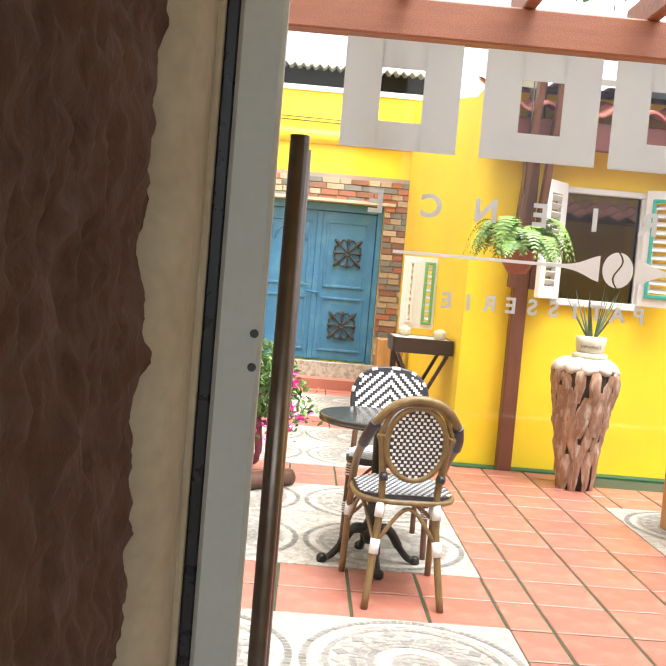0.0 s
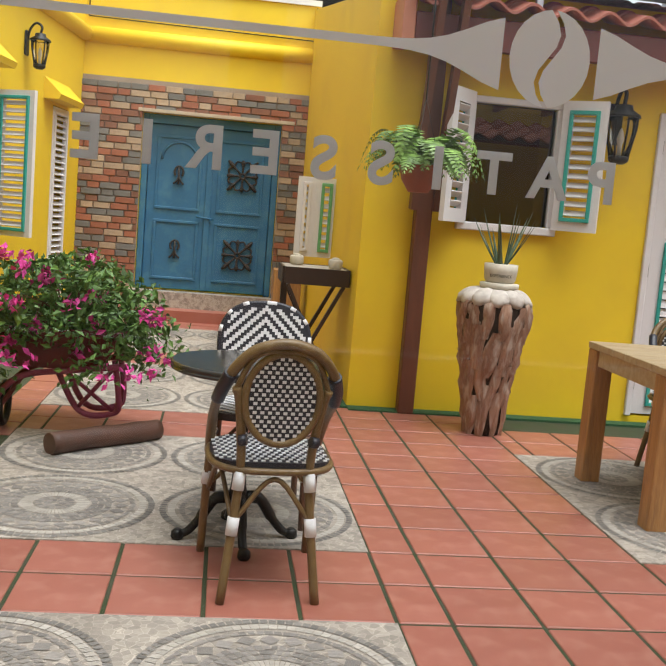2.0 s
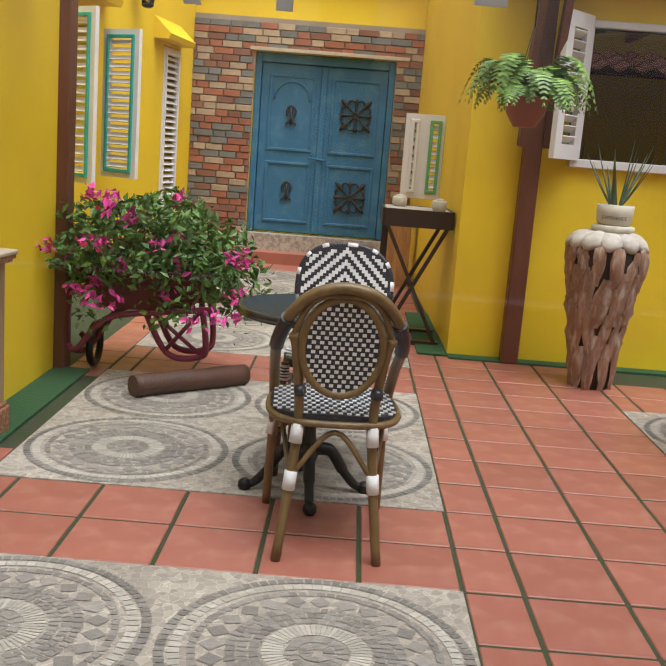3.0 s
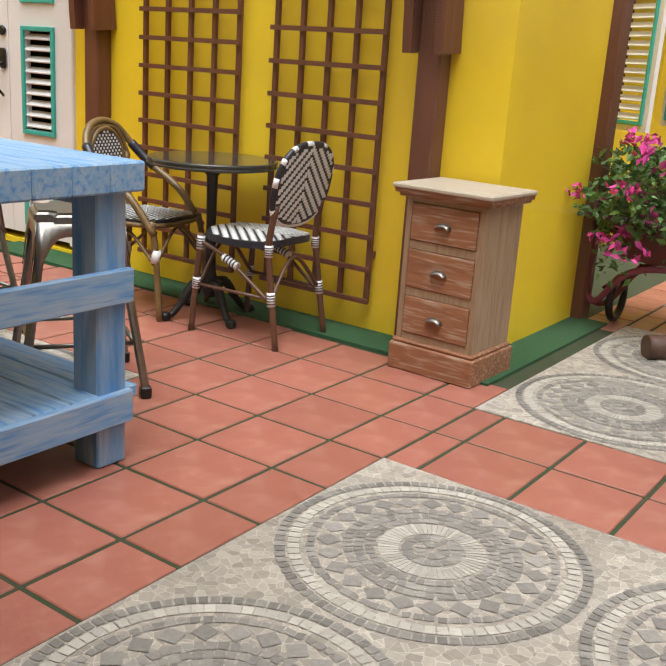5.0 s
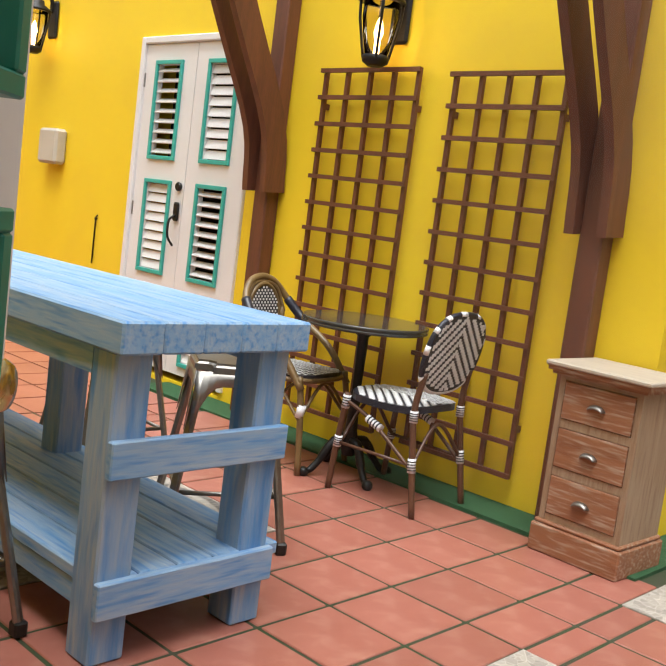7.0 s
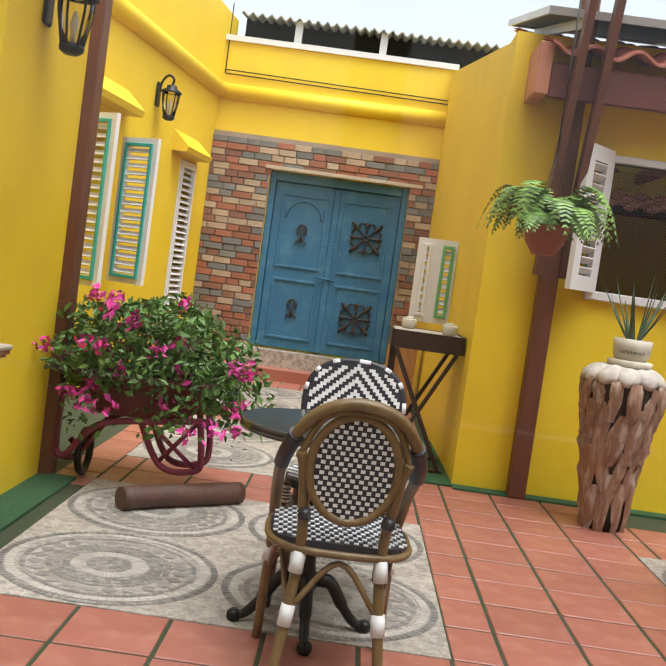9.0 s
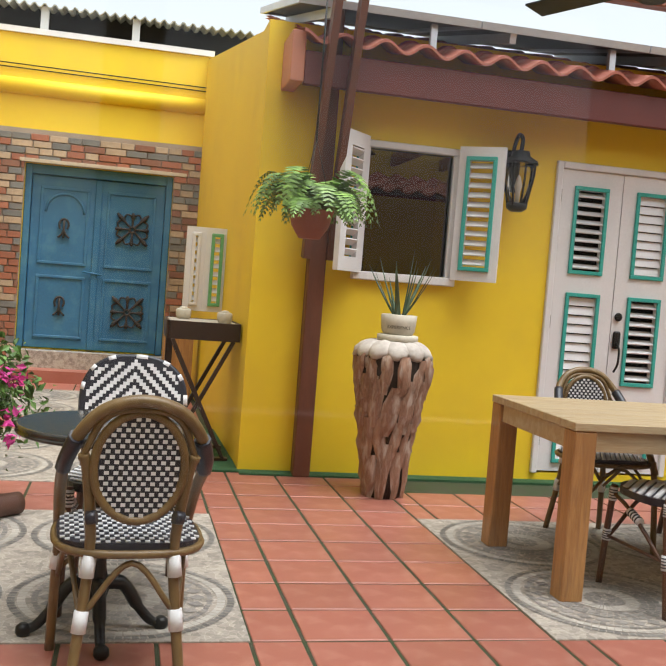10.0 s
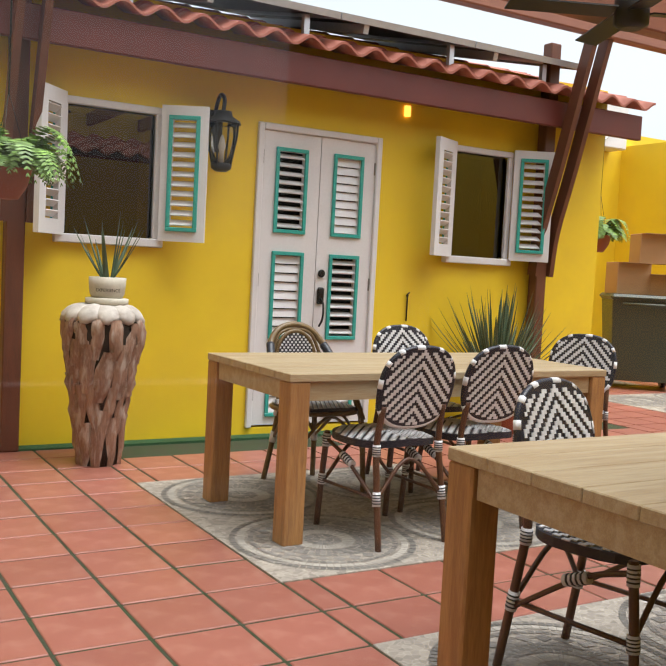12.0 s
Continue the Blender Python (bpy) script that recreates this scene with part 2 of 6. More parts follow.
TABLE_TOP = mat("dark_bistro_top", (0.035, 0.034, 0.030), (0.045, 0.043, 0.038), 0.10, scale=2, bump=0.01)
GREY_PLASTIC = mat("grey_beige_plastic", (0.52, 0.48, 0.42), None, 0.45)
TRIM_TILE = mat("patterned_riser_tile", (0.46, 0.42, 0.36), (0.26, 0.22, 0.19), 0.5, scale=22, fine=90, mix=0.3)
MORTAR = mat("brick_mortar", (0.36, 0.29, 0.23), (0.28, 0.22, 0.17), 0.9, fine=120, bump=0.3)
INTERIOR = mat("cafe_interior_plaster", (0.74, 0.73, 0.71), (0.68, 0.67, 0.65), 0.8)
PANE = glass("clear_glass")
# deep tint puts the darkness of the unlit room into the pane
PANE_DARK = glass("shade_tinted_glass", (0.10, 0.095, 0.09), 0.95, 2.0)
LAMP_GLASS = glass("lantern_glass", (0.86, 0.82, 0.74))
AMBER = glow("amber_light", (1.0, 0.42, 0.06), 1.2)
BULB = glow("warm_bulb", (1.0, 0.62, 0.28), 9.0)
BRICKS = [mat("brick_" + n, c, tuple(v * 0.72 for v in c), 0.85, scale=9, fine=60, bump=0.5, per_object=0.14) for n, c in
          (("red", (0.36, 0.135, 0.075)), ("tan", (0.46, 0.34, 0.23)), ("grey", (0.20, 0.19, 0.175)), ("brown", (0.26, 0.12, 0.075)))]


def mosaic(name):
    """Broken-stone slab: cell joints and stone-to-stone tone."""
    m = mat(name, (0.38, 0.335, 0.285), (0.29, 0.25, 0.21), 0.7, scale=2, fine=60, bump=0)
    nt = m.node_tree
    b = nt.nodes["Principled BSDF"]
    tc = nt.nodes.new("ShaderNodeTexCoord")
    v, e = nt.nodes.new("ShaderNodeTexVoronoi"), nt.nodes.new("ShaderNodeTexVoronoi")
    e.feature = "DISTANCE_TO_EDGE"
    for n in (v, e):
        n.inputs["Scale"].default_value = 36
        nt.links.new(tc.outputs["Object"], n.inputs["Vector"])
    sep, mr = nt.nodes.new("ShaderNodeSeparateColor"), nt.nodes.new("ShaderNodeMapRange")
    nt.links.new(v.outputs["Color"], sep.inputs[0])
    nt.links.new(sep.outputs[0], mr.inputs[0])
    mr.inputs[3].default_value, mr.inputs[4].default_value = 0.74, 1.18
    lt = nt.nodes.new("ShaderNodeMapRange")
    lt.inputs[1].default_value, lt.inputs[2].default_value = 0.0, 0.05
    lt.inputs[3].default_value, lt.inputs[4].default_value = 1.45, 1.0
    nt.links.new(e.outputs["Distance"], lt.inputs[0])
    mul = nt.nodes.new("ShaderNodeMath")
    mul.operation = "MULTIPLY"
    nt.links.new(mr.outputs[0], mul.inputs[0])
    nt.links.new(lt.outputs[0], mul.inputs[1])
    hv = nt.nodes.new("ShaderNodeHueSaturation")
    src = b.inputs["Base Color"].links[0].from_socket
    nt.links.new(src, hv.inputs["Color"])
    nt.links.new(mul.outputs[0], hv.inputs["Value"])
    nt.links.new(hv.outputs[0], b.inputs["Base Color"])
    return m


SLAB = mosaic("mosaic_slab")


# ---- mesh helpers ----
def box(bm, x0, x1, y0, y1, z0, z1, bev=0.0, m=None):
    r = bmesh.ops.create_cube(bm, size=1)
    vs = r["verts"]
    for v in vs:
        v.co = Vector((x0 + (v.co.x + 0.5) * (x1 - x0), y0 + (v.co.y + 0.5) * (y1 - y0), z0 + (v.co.z + 0.5) * (z1 - z0)))
    if m is not None:
        bmesh.ops.transform(bm, matrix=m, verts=vs)
    if bev:
        bmesh.ops.bevel(bm, geom=list({e for v in vs for e in v.link_edges}), offset=bev, segments=1, affect="EDGES")


def bar(bm, a, b, w, d, bev=0.0, up=(0, 0, 1)):
    """A square-section bar from a to b, w wide and d deep."""
    a, b = Vector(a), Vector(b)
    zax = (b - a).normalized()
    x = Vector(up).cross(zax)
    x = x.normalized() if x.length > 1e-4 else Vector((1, 0, 0))
    y = zax.cross(x)
    m = Matrix((x, y, zax)).transposed().to_4x4()
    m.translation = a
    box(bm, -w / 2, w / 2, -d / 2, d / 2, 0, (b - a).length, bev, m)


def smooth(pts, n=6):
    """Catmull-Rom through the points."""
    p = [Vector(q) for q in pts]
    p = [2 * p[0] - p[1]] + p + [2 * p[-1] - p[-2]]
    out = []
    for i in range(1, len(p) - 2):
        for k in range(n):
            t = k / n
            out.append(0.5 * (2 * p[i] + (p[i + 1] - p[i - 1]) * t + (2 * p[i - 1] - 5 * p[i] + 4 * p[i + 1] - p[i + 2]) * t * t
                              + (3 * p[i] - p[i - 1] - 3 * p[i + 1] + p[i + 2]) * t ** 3))
    return out + [p[-2]]


def tube(bm, pts, r, seg=8, closed=False):
    """A round tube along points; r a radius or a list of them."""
    p = [Vector(q) for q in pts]
    n = len(p)
    rs = r if isinstance(r, (list, tuple)) else [r] * n
    rings, ref = [], None
    for i in range(n):
        d = (p[(i + 1) % n] - p[i - 1]) if closed else (p[min(i + 1, n - 1)] - p[max(i - 1, 0)])
        d.normalize()
        if ref is None:
            ref = d.orthogonal().normalized()
        ref = (ref - d * ref.dot(d)).normalized()
        o = d.cross(ref)
        rings.append([bm.verts.new(p[i] + rs[i] * (math.cos(2 * math.pi * k / seg) * ref + math.sin(2 * math.pi * k / seg) * o)) for k in range(seg)])
    for i in range(n if closed else n - 1):
        a, b = rings[i], rings[(i + 1) % n]
        for k in range(seg):
            f = bm.faces.new((a[k], a[(k + 1) % seg], b[(k + 1) % seg], b[k]))
            f.smooth = True
    if not closed:
        bm.faces.new(rings[0][::-1])
        bm.faces.new(rings[-1])


def lathe(bm, prof, seg=24, c=(0, 0, 0), warp=None):
    """A turned body from (radius, height) pairs."""
    rings = []
    for r, z in prof:
        ring = []
        for k in range(seg):
            a = 2 * math.pi * k / seg
            q = r * (warp(a, z) if warp else 1)
            ring.append(bm.verts.new((c[0] + q * math.cos(a), c[1] + q * math.sin(a), c[2] + z)))
        rings.append(ring)
    for a, b in zip(rings, rings[1:]):
        for k in range(seg):
            f = bm.faces.new((a[k], a[(k + 1) % seg], b[(k + 1) % seg], b[k]))
            f.smooth = True
    bm.faces.new(rings[0][::-1])
    bm.faces.new(rings[-1])


def part(name, bm, material, parent=None, label=""):
    me = bpy.data.meshes.new(name)
    bmesh.ops.recalc_face_normals(bm, faces=bm.faces)
    bm.to_mesh(me)
    bm.free()
    me.materials.append(material)
    ob = new(name, me)
    if parent:
        ob.parent = parent
    if label:
        ob["label"] = label
    return ob


def one(name, fn, material, parent=None, label=""):
    bm = bmesh.new()
    fn(bm)
    return part(name, bm, material, parent, label)


def cube_part(name, dims, material, parent=None, bev=0.0, label="", m=None):
    bm = bmesh.new()
    box(bm, *dims, bev, m)
    return part(name, bm, material, parent, label)


def thing(name, label, category, m=None, group="", kind=""):
    ob = new(name)
    ob.empty_display_size = 0.1
    if m is not None:
        ob.matrix_basis = m
    return tagged(ob, label, category, group, kind)


def structure(ob, label, category="wall"):
    return tagged(ob, label, category, "", "structure")


def cut_wall(bm, x0, x1, y0, y1, z0, z1, holes):
    """A wall along x with rectangular holes (x0, x1, z0, z1) going through it."""
    xs = sorted({x0, x1, *[h[0] for h in holes], *[h[1] for h in holes]})
    for a, b in zip(xs, xs[1:]):
        spans = [(z0, z1)]
        for h in holes:
            if h[0] <= a + 1e-6 and h[1] >= b - 1e-6:
                spans = [s for q in spans for s in ((q[0], min(q[1], h[2])), (max(q[0], h[3]), q[1])) if s[1] - s[0] > 1e-4]
        for q in spans:
            box(bm, a, b, y0, y1, q[0], q[1])
    bmesh.ops.remove_doubles(bm, verts=bm.verts, dist=1e-5)


# ---- large structure ----
W_Y, T_Y, L1_X, L2_X, R_X, B_Y = 7.66, 5.43, -0.98, -1.33, 1.25, 12.2
SKEW = pose(L2_X, 12.1, 0, 0, 0, -6.62)

floor = structure(cube_part("ground", (-60, 60, -60, 60, -0.3, -0.0045), GROUT), "dark mossy joints under the courtyard tiles", "ground")

# window wall with two windows and a double door
ww = one("wall_north", lambda b: cut_wall(b, R_X, 6.54, W_Y, W_Y + 0.3, -0.02, 2.84, [(1.95, 2.515, 1.33, 2.125), (3.285, 4.216, 0.06, 2.135), (4.935, 5.47, 1.35, 2.16)]), YELLOW)
structure(ww, "yellow rendered wall with shuttered windows and white double door")
def gable(b):
    vs = [(R_X, W_Y + 0.3, -0.02), (R_X - 0.07, B_Y + 0.3, -0.02), (R_X - 0.07, B_Y + 0.3, 3.62), (R_X, W_Y + 0.3, 2.84)]
    a = [b.verts.new(v) for v in vs]
    c = [b.verts.new((v[0] + 0.3, v[1], v[2])) for v in vs]
    b.faces.new(a), b.faces.new(c[::-1])
    for i in range(4):
        b.faces.new((a[i], a[(i + 1) % 4], c[(i + 1) % 4], c[i]))
structure(one("wall_east_of_passage", gable, YELLOW), "yellow rendered side wall with sloping top")
structure(cube_part("wall_north_end", (6.24, 6.54, W_Y + 0.3, 12.5, -0.02, 2.84), YELLOW), "yellow rendered end wall of the house")
# black sheet in place of a room: its darkness is painted
structure(cube_part("room_shade_sheet", (1.7, 6.4, 8.6, 8.7, 0, 2.8), SHADE_BLACK), "near-black sheet standing in for the unlit room behind the windows")
# trellis wall, corner wall and shuttered wall
structure(one("wall_west", lambda b: cut_wall(b, -11, L1_X, T_Y, T_Y + 0.3, -0.02, 3.3, [(-4.820, -3.696, 0.03, 2.183)]), YELLOW), "yellow rendered wall with brown trellises")
structure(cube_part("wall_corner", (L1_X - 0.3, L1_X, T_Y + 0.3, 6.5, -0.02, 3.6), YELLOW), "yellow rendered wall beside the flower barrow")
l2 = bmesh.new()
for y0, y1, z0, z1 in ((-6.2, -3.47, -0.02, 3.92), (-3.47, -2.62, -0.02, 0.93), (-3.47, -2.62, 2.10, 3.92), (-2.62, -0.93, -0.02, 3.92), (-0.93, -0.42, -0.02, 0.05), (-0.93, -0.42, 2.16, 3.92), (-0.42, 0.5, -0.02, 3.92)):
    box(l2, -0.3, 0, y0, y1, z0, z1, 0, SKEW)
structure(part("wall_passage_west", l2, YELLOW), "yellow rendered passage wall with shuttered openings")
# same black sheet for the unlit inside of the passage house
structure(one("passage_shade_sheet", lambda b: box(b, -0.8, -0.7, -6.2, 0.5, 0, 3.9, 0, SKEW), SHADE_BLACK), "near-black sheet standing in for the unlit room behind the shutters")
structure(cube_part("wall_corner_return", (-2.6, L1_X - 0.3, 6.2, 6.5, -0.02, 3.6), YELLOW), "yellow rendered return of the corner wall")
# brick end wall with upper yellow band
structure(one("wall_end", lambda b: cut_wall(b, L2_X, R_X, B_Y, B_Y + 0.3, -0.02, 3.6, [(-0.645, 0.905, 0.30, 2.27)]), YELLOW), "yellow end wall above rustic brick facing")
structure(cube_part("coping", (L2_X, R_X, B_Y - 0.03, B_Y + 0.32, 3.6, 3.66), WHITE), "white coping strip on the end wall", "trim")
def cornice(b):
    tube(b, [(L2_X, B_Y - 0.02, 3.05), (R_X, B_Y - 0.02, 3.05)], 0.085, 12)
    tube(b, [SKEW @ Vector((0.02, -5.6, 3.03)), SKEW @ Vector((0.02, 0.03, 3.05))], 0.085, 12)
structure(one("trim", cornice, YELLOW), "rounded yellow cornice moulding on the passage walls", "trim")
def hood(b, y0, y1, z):
    """A little lean-to of render, thicker at the wall."""
    ends = [[b.verts.new(SKEW @ Vector((x, y, z + dz))) for x, dz in ((0, -0.09), (0.15, -0.09), (0.17, -0.04), (0.0, 0.12))] for y in (y0, y1)]
    b.faces.new(ends[0]), b.faces.new(ends[1][::-1])
    for i in range(4):
        b.faces.new((ends[0][i], ends[1][i], ends[1][(i + 1) % 4], ends[0][(i + 1) % 4]))
for y0, y1, z in ((-3.6, -2.5, 2.37), (-1.25, -0.42, 2.28)):
    structure(one("window_hood", lambda b: hood(b, y0, y1, z), YELLOW), "small yellow rendered hood over a shuttered window", "hood")
# corrugated roof beyond the end wall
def corr(b):
    n = 110
    lo = [b.verts.new((-1.2 + 2.9 * i / n, B_Y + 0.05, 3.93 + 0.025 * math.sin(i * 1.6))) for i in range(n + 1)]
    hi = [b.verts.new((v.co.x, B_Y + 3.5, v.co.z + 0.45)) for v in lo]
    for i in range(n):
        b.faces.new((lo[i], lo[i + 1], hi[i + 1], hi[i]))
roof = thing("corrugated_roof", "weathered grey-green corrugated sheet roof on short posts", "roof", kind="structure")
sheet = one("sheet", corr, CORRUGATED, roof)
mod = sheet.modifiers.new("thick", "SOLIDIFY")
mod.thickness = 0.012
# upright black sheet painting the shade under the corrugated roof
one("under_roof_sheet", lambda b: box(b, -1.2, 1.7, B_Y + 0.5, B_Y + 0.55, 3.5, 4.0), SHADE_BLACK, roof)
for x in (-0.55, 0.4):
    cube_part("post", (x - 0.04, x + 0.04, B_Y + 0.1, B_Y + 0.18, 3.6, 3.93), ALU, roof)

# house roof: fascia, clay tiles and solar panels
fy = 7.33
house_roof = thing("house_roof", "red clay pantile roof with maroon fascia board", "roof", kind="structure")
cube_part("fascia", (1.43, 6.62, fy, fy + 0.05, 2.40, 2.60), MAROON, house_roof, 0.006)
cube_part("under_roof_sheet", (1.43, 6.62, fy + 0.05, W_Y, 2.56, 2.60), MAROON, house_roof)
cube_part("fascia_end", (1.345, 1.43, fy - 0.01, W_Y, 2.41, 2.71), mat("salmon_paint", (0.55, 0.22, 0.13)), house_roof, 0.006, "salmon painted barge end")
def pantile(b):
    n = 10
    ring = []
    for y, z in ((0, 0), (0.36, 0.09)):
        ring.append([b.verts.new((0.25 * i / n, y, z + 0.032 * math.cos(2 * math.pi * i / n))) for i in range(n + 1)])
    low = [[b.verts.new(v.co + Vector((0, 0, -0.018))) for v in q] for q in ring]
    for i in range(n):
        b.faces.new((ring[0][i], ring[0][i + 1], ring[1][i + 1], ring[1][i])).smooth = True
        b.faces.new((low[0][i], low[1][i], low[1][i + 1], low[0][i + 1])).smooth = True
        b.faces.new((ring[0][i], low[0][i], low[0][i + 1], ring[0][i + 1]))
tile0 = one("roof_tile", pantile, ROOF_TILE, house_roof)
tile0.location = (1.40, fy - 0.10, 2.67)
for r in range(6):
    for k in range(21):
        if r or k:
            o = new("roof_tile", tile0.data)
            o.parent = house_roof
            o.location = (1.40 + 0.25 * k, fy - 0.10 + 0.32 * r, 2.67 + 0.098 * r)
solar = thing("solar_panel", "grey-backed solar panels in aluminium frames above the roof tiles", "solar panel")
bm = bmesh.new()
for k in range(4):
    m = Matrix.Translation((1.36 + 1.14 * k, fy - 0.02, 2.86)) @ Matrix.Rotation(radians(13), 4, "X")
    box(bm, 0.02, 1.12, 0.0, 1.9, 0.02, 0.035, 0, m)
part("backsheet", bm, PANEL_BACK, solar)
for k in range(4):
    bm = bmesh.new()
    m = Matrix.Translation((1.36 + 1.14 * k, fy - 0.02, 2.86)) @ Matrix.Rotation(radians(13), 4, "X")
    for d in ((0, 1.13, -0.03, 0.0, 0, 0.045), (0, 1.13, 1.9, 1.93, 0, 0.045), (0, 0.02, 0, 1.9, 0, 0.045), (1.11, 1.13, 0, 1.9, 0, 0.045)):
        box(bm, *d, 0, m)
    box(bm, 0.2, 0.24, 0.0, 1.9, -0.06, 0.0, 0, m)
    part("frame", bm, PANEL_FRAME, solar)
for x in (2.2, 3.4, 4.6, 5.5):
    cube_part("bracket", (x, x + 0.04, fy + 0.02, fy + 0.06, 2.70, 2.86), PANEL_FRAME, solar)

# turf strips at the feet of the walls
for n, d in (("turf_north", (R_X, 6.6, W_Y - 0.12, W_Y, -0.02, 0.012)), ("turf_west", (-4.2, L1_X + 0.001, T_Y - 0.24, T_Y, -0.02, 0.012)), ("turf_corner", (L1_X, -0.79, T_Y - 0.30, 6.5, -0.02, 0.011)), ("turf_passage", (R_X - 0.2, R_X, W_Y - 0.05, 9.2, -0.02, 0.012))):
    structure(cube_part(n, d, TURF), "strip of green artificial turf along the wall", "turf")

# cafe wall, door opening and interior behind the glass door
structure(cube_part("wall_cafe_west", (-11, -0.16, 1.15, 1.98, -0.02, 3.4), YELLOW_PALE), "thick old cafe wall beside the glass door")
structure(cube_part("wall_cafe_east", (1.06, 11, 1.15, 1.98, -0.02, 3.4), YELLOW_PALE), "thick old cafe wall beside the glass door")
structure(cube_part("lintel", (-0.16, 1.06, 1.15, 1.98, 2.2, 3.4), YELLOW_PALE), "wall above the glass door")
# unseen room; its wide south opening is added to light the door's inner side
for n, d in (("wall_interior_west", (-2.2, -2.0, -3, 1.15, 0, 3.2)), ("wall_interior_east", (3, 3.2, -3, 1.15, 0, 3.2)), ("wall_interior_south", (-2.2, 3.2, -3.2, -3, 0, 0.5)), ("wall_interior_south_top", (-2.2, 3.2, -3.2, -3, 2.9, 3.2)), ("wall_interior_south_pier", (0.3, 0.6, -3.2, -3, 0.5, 2.9))):
    structure(cube_part(n, d, INTERIOR), "unseen plastered cafe wall, added around an opening that lets in sky light")
structure(cube_part("ceiling", (-2.2, 3.2, -3.2, 1.15, 3.2, 3.3), INTERIOR), "plain cafe ceiling", "ceiling")
structure(cube_part("floor_cafe", (-2.2, 3.2, -3.2, 1.98, -0.011, 0.0), POT), "pale grey cafe floor", "floor")
# rough reveal of bare masonry
def reveal(b):
    ny, nz = 70, 240
    g = [[None] * (nz + 1) for _ in range(ny + 1)]
    for i in range(ny + 1):
        for k in range(nz + 1):
            y, z = 1.10 + 0.62 * i / ny, 2.2 * k / nz
            h = 0.020 * noise.fractal(Vector((y * 8, z * 8, 3)), 0.8, 2.0, 6) + 0.016 * noise.noise(Vector((y * 34, z * 30, 7))) - 0.02 * max(0, noise.noise(Vector((y * 20, z * 20, 11))) - 0.35)
            edge = 0.02 * noise.noise(Vector((z * 9, 1, 5))) if i == ny else 0
            g[i][k] = b.verts.new((-0.112 + h * 0.8, y + edge, z))
    for i in range(ny):
        for k in range(nz):
            b.faces.new((g[i][k], g[i + 1][k], g[i + 1][k + 1], g[i][k + 1])).smooth = True
rv = structure(one("reveal_masonry", reveal, ROUGH_WALL), "bare rough reddish-brown masonry of the door reveal")
def plaster(b):
    n, prev = 110, None
    for k in range(n + 1):
        z = 2.2 * k / n
        e = 0.007 * noise.noise(Vector((z * 6, 2, 2)))
        c = 0.016 * noise.fractal(Vector((z * 9, 4, 2)), 1.0, 2.0, 3)
        row = [b.verts.new(v) for v in ((-0.19, 1.695 + c, z), (-0.105 + e, 1.700 + c, z), (-0.082 + e, 1.715 + c * 0.5, z), (-0.066 + e * 0.5, 1.75, z), (-0.066, 1.84, z))]
        if prev:
            for i in range(4):
                b.faces.new((prev[i], prev[i + 1], row[i + 1], row[i])).smooth = True
        prev = row
structure(one("reveal_plaster", plaster, CREAM), "cream plaster margin beside the door frame", "trim")
structure(cube_part("reveal_plaster_east", (1.0, 1.06, 1.60, 1.98, 0, 2.2), CREAM), "cream plaster margin beside the door frame", "trim")

door = thing("door_1", "closed glass cafe door with grey frame and frosted lettering", "door", kind="structure")
cube_part("jamb", (-0.13, -0.058, 1.84, 1.96, 0, 2.2), CREAM, door, 0.004)
cube_part("gasket", (-0.058, -0.040, 1.86, 1.93, 0, 2.14), GASKET, door, 0.003)
cube_part("stile", (-0.040, 0.022, 1.855, 1.905, 0.01, 2.13), ALU, door, 0.006)
cube_part("stile", (0.91, 0.98, 1.855, 1.905, 0.01, 2.13), ALU, door, 0.006)
cube_part("jamb", (0.985, 1.0, 1.84, 1.96, 0, 2.2), ALU, door)
cube_part("rail", (0.022, 0.91, 1.857, 1.905, 2.06, 2.13), ALU, door, 0.005)
cube_part("rail", (0.022, 0.91, 1.857, 1.905, 0.01, 0.12), ALU, door, 0.005)
cube_part("head", (-0.13, 1.0, 1.84, 1.96, 2.14, 2.2), ALU, door)
def sheet_pane(name, x0, x1, y, z0, z1, material, parent):
    """A single sheet of glass facing south."""
    me = bpy.data.meshes.new(name)
    me.from_pydata([(x0, y, z0), (x1, y, z0), (x1, y, z1), (x0, y, z1)], [], [(0, 1, 2, 3)])
    me.materials.append(material)
    ob = new(name, me)
    ob.parent = parent
    ob.visible_shadow = False
    return ob


gl = sheet_pane("pane", 0.02, 0.912, 1.887, 0.11, 2.07, PANE, door)
for y, x in ((1.822, 0.052), (1.955, 0.054)):
    hd = one("pull_handle", lambda b: tube(b, [(x, y, 0.45), (x, y, 1.505)], 0.0125, 14), BRONZE, door, "dark bronze tube pull handle")
    one("standoff", lambda b: [tube(b, [(x, y, z), (x, 1.88, z)], 0.008, 8) for z in (0.6, 1.38)], BRONZE, hd)
one("lock_hole", lambda b: [tube(b, [(0.012, 1.8535, z), (0.012, 1.856, z)], 0.006, 10) for z in (1.20, 1.245)], GASKET, door)


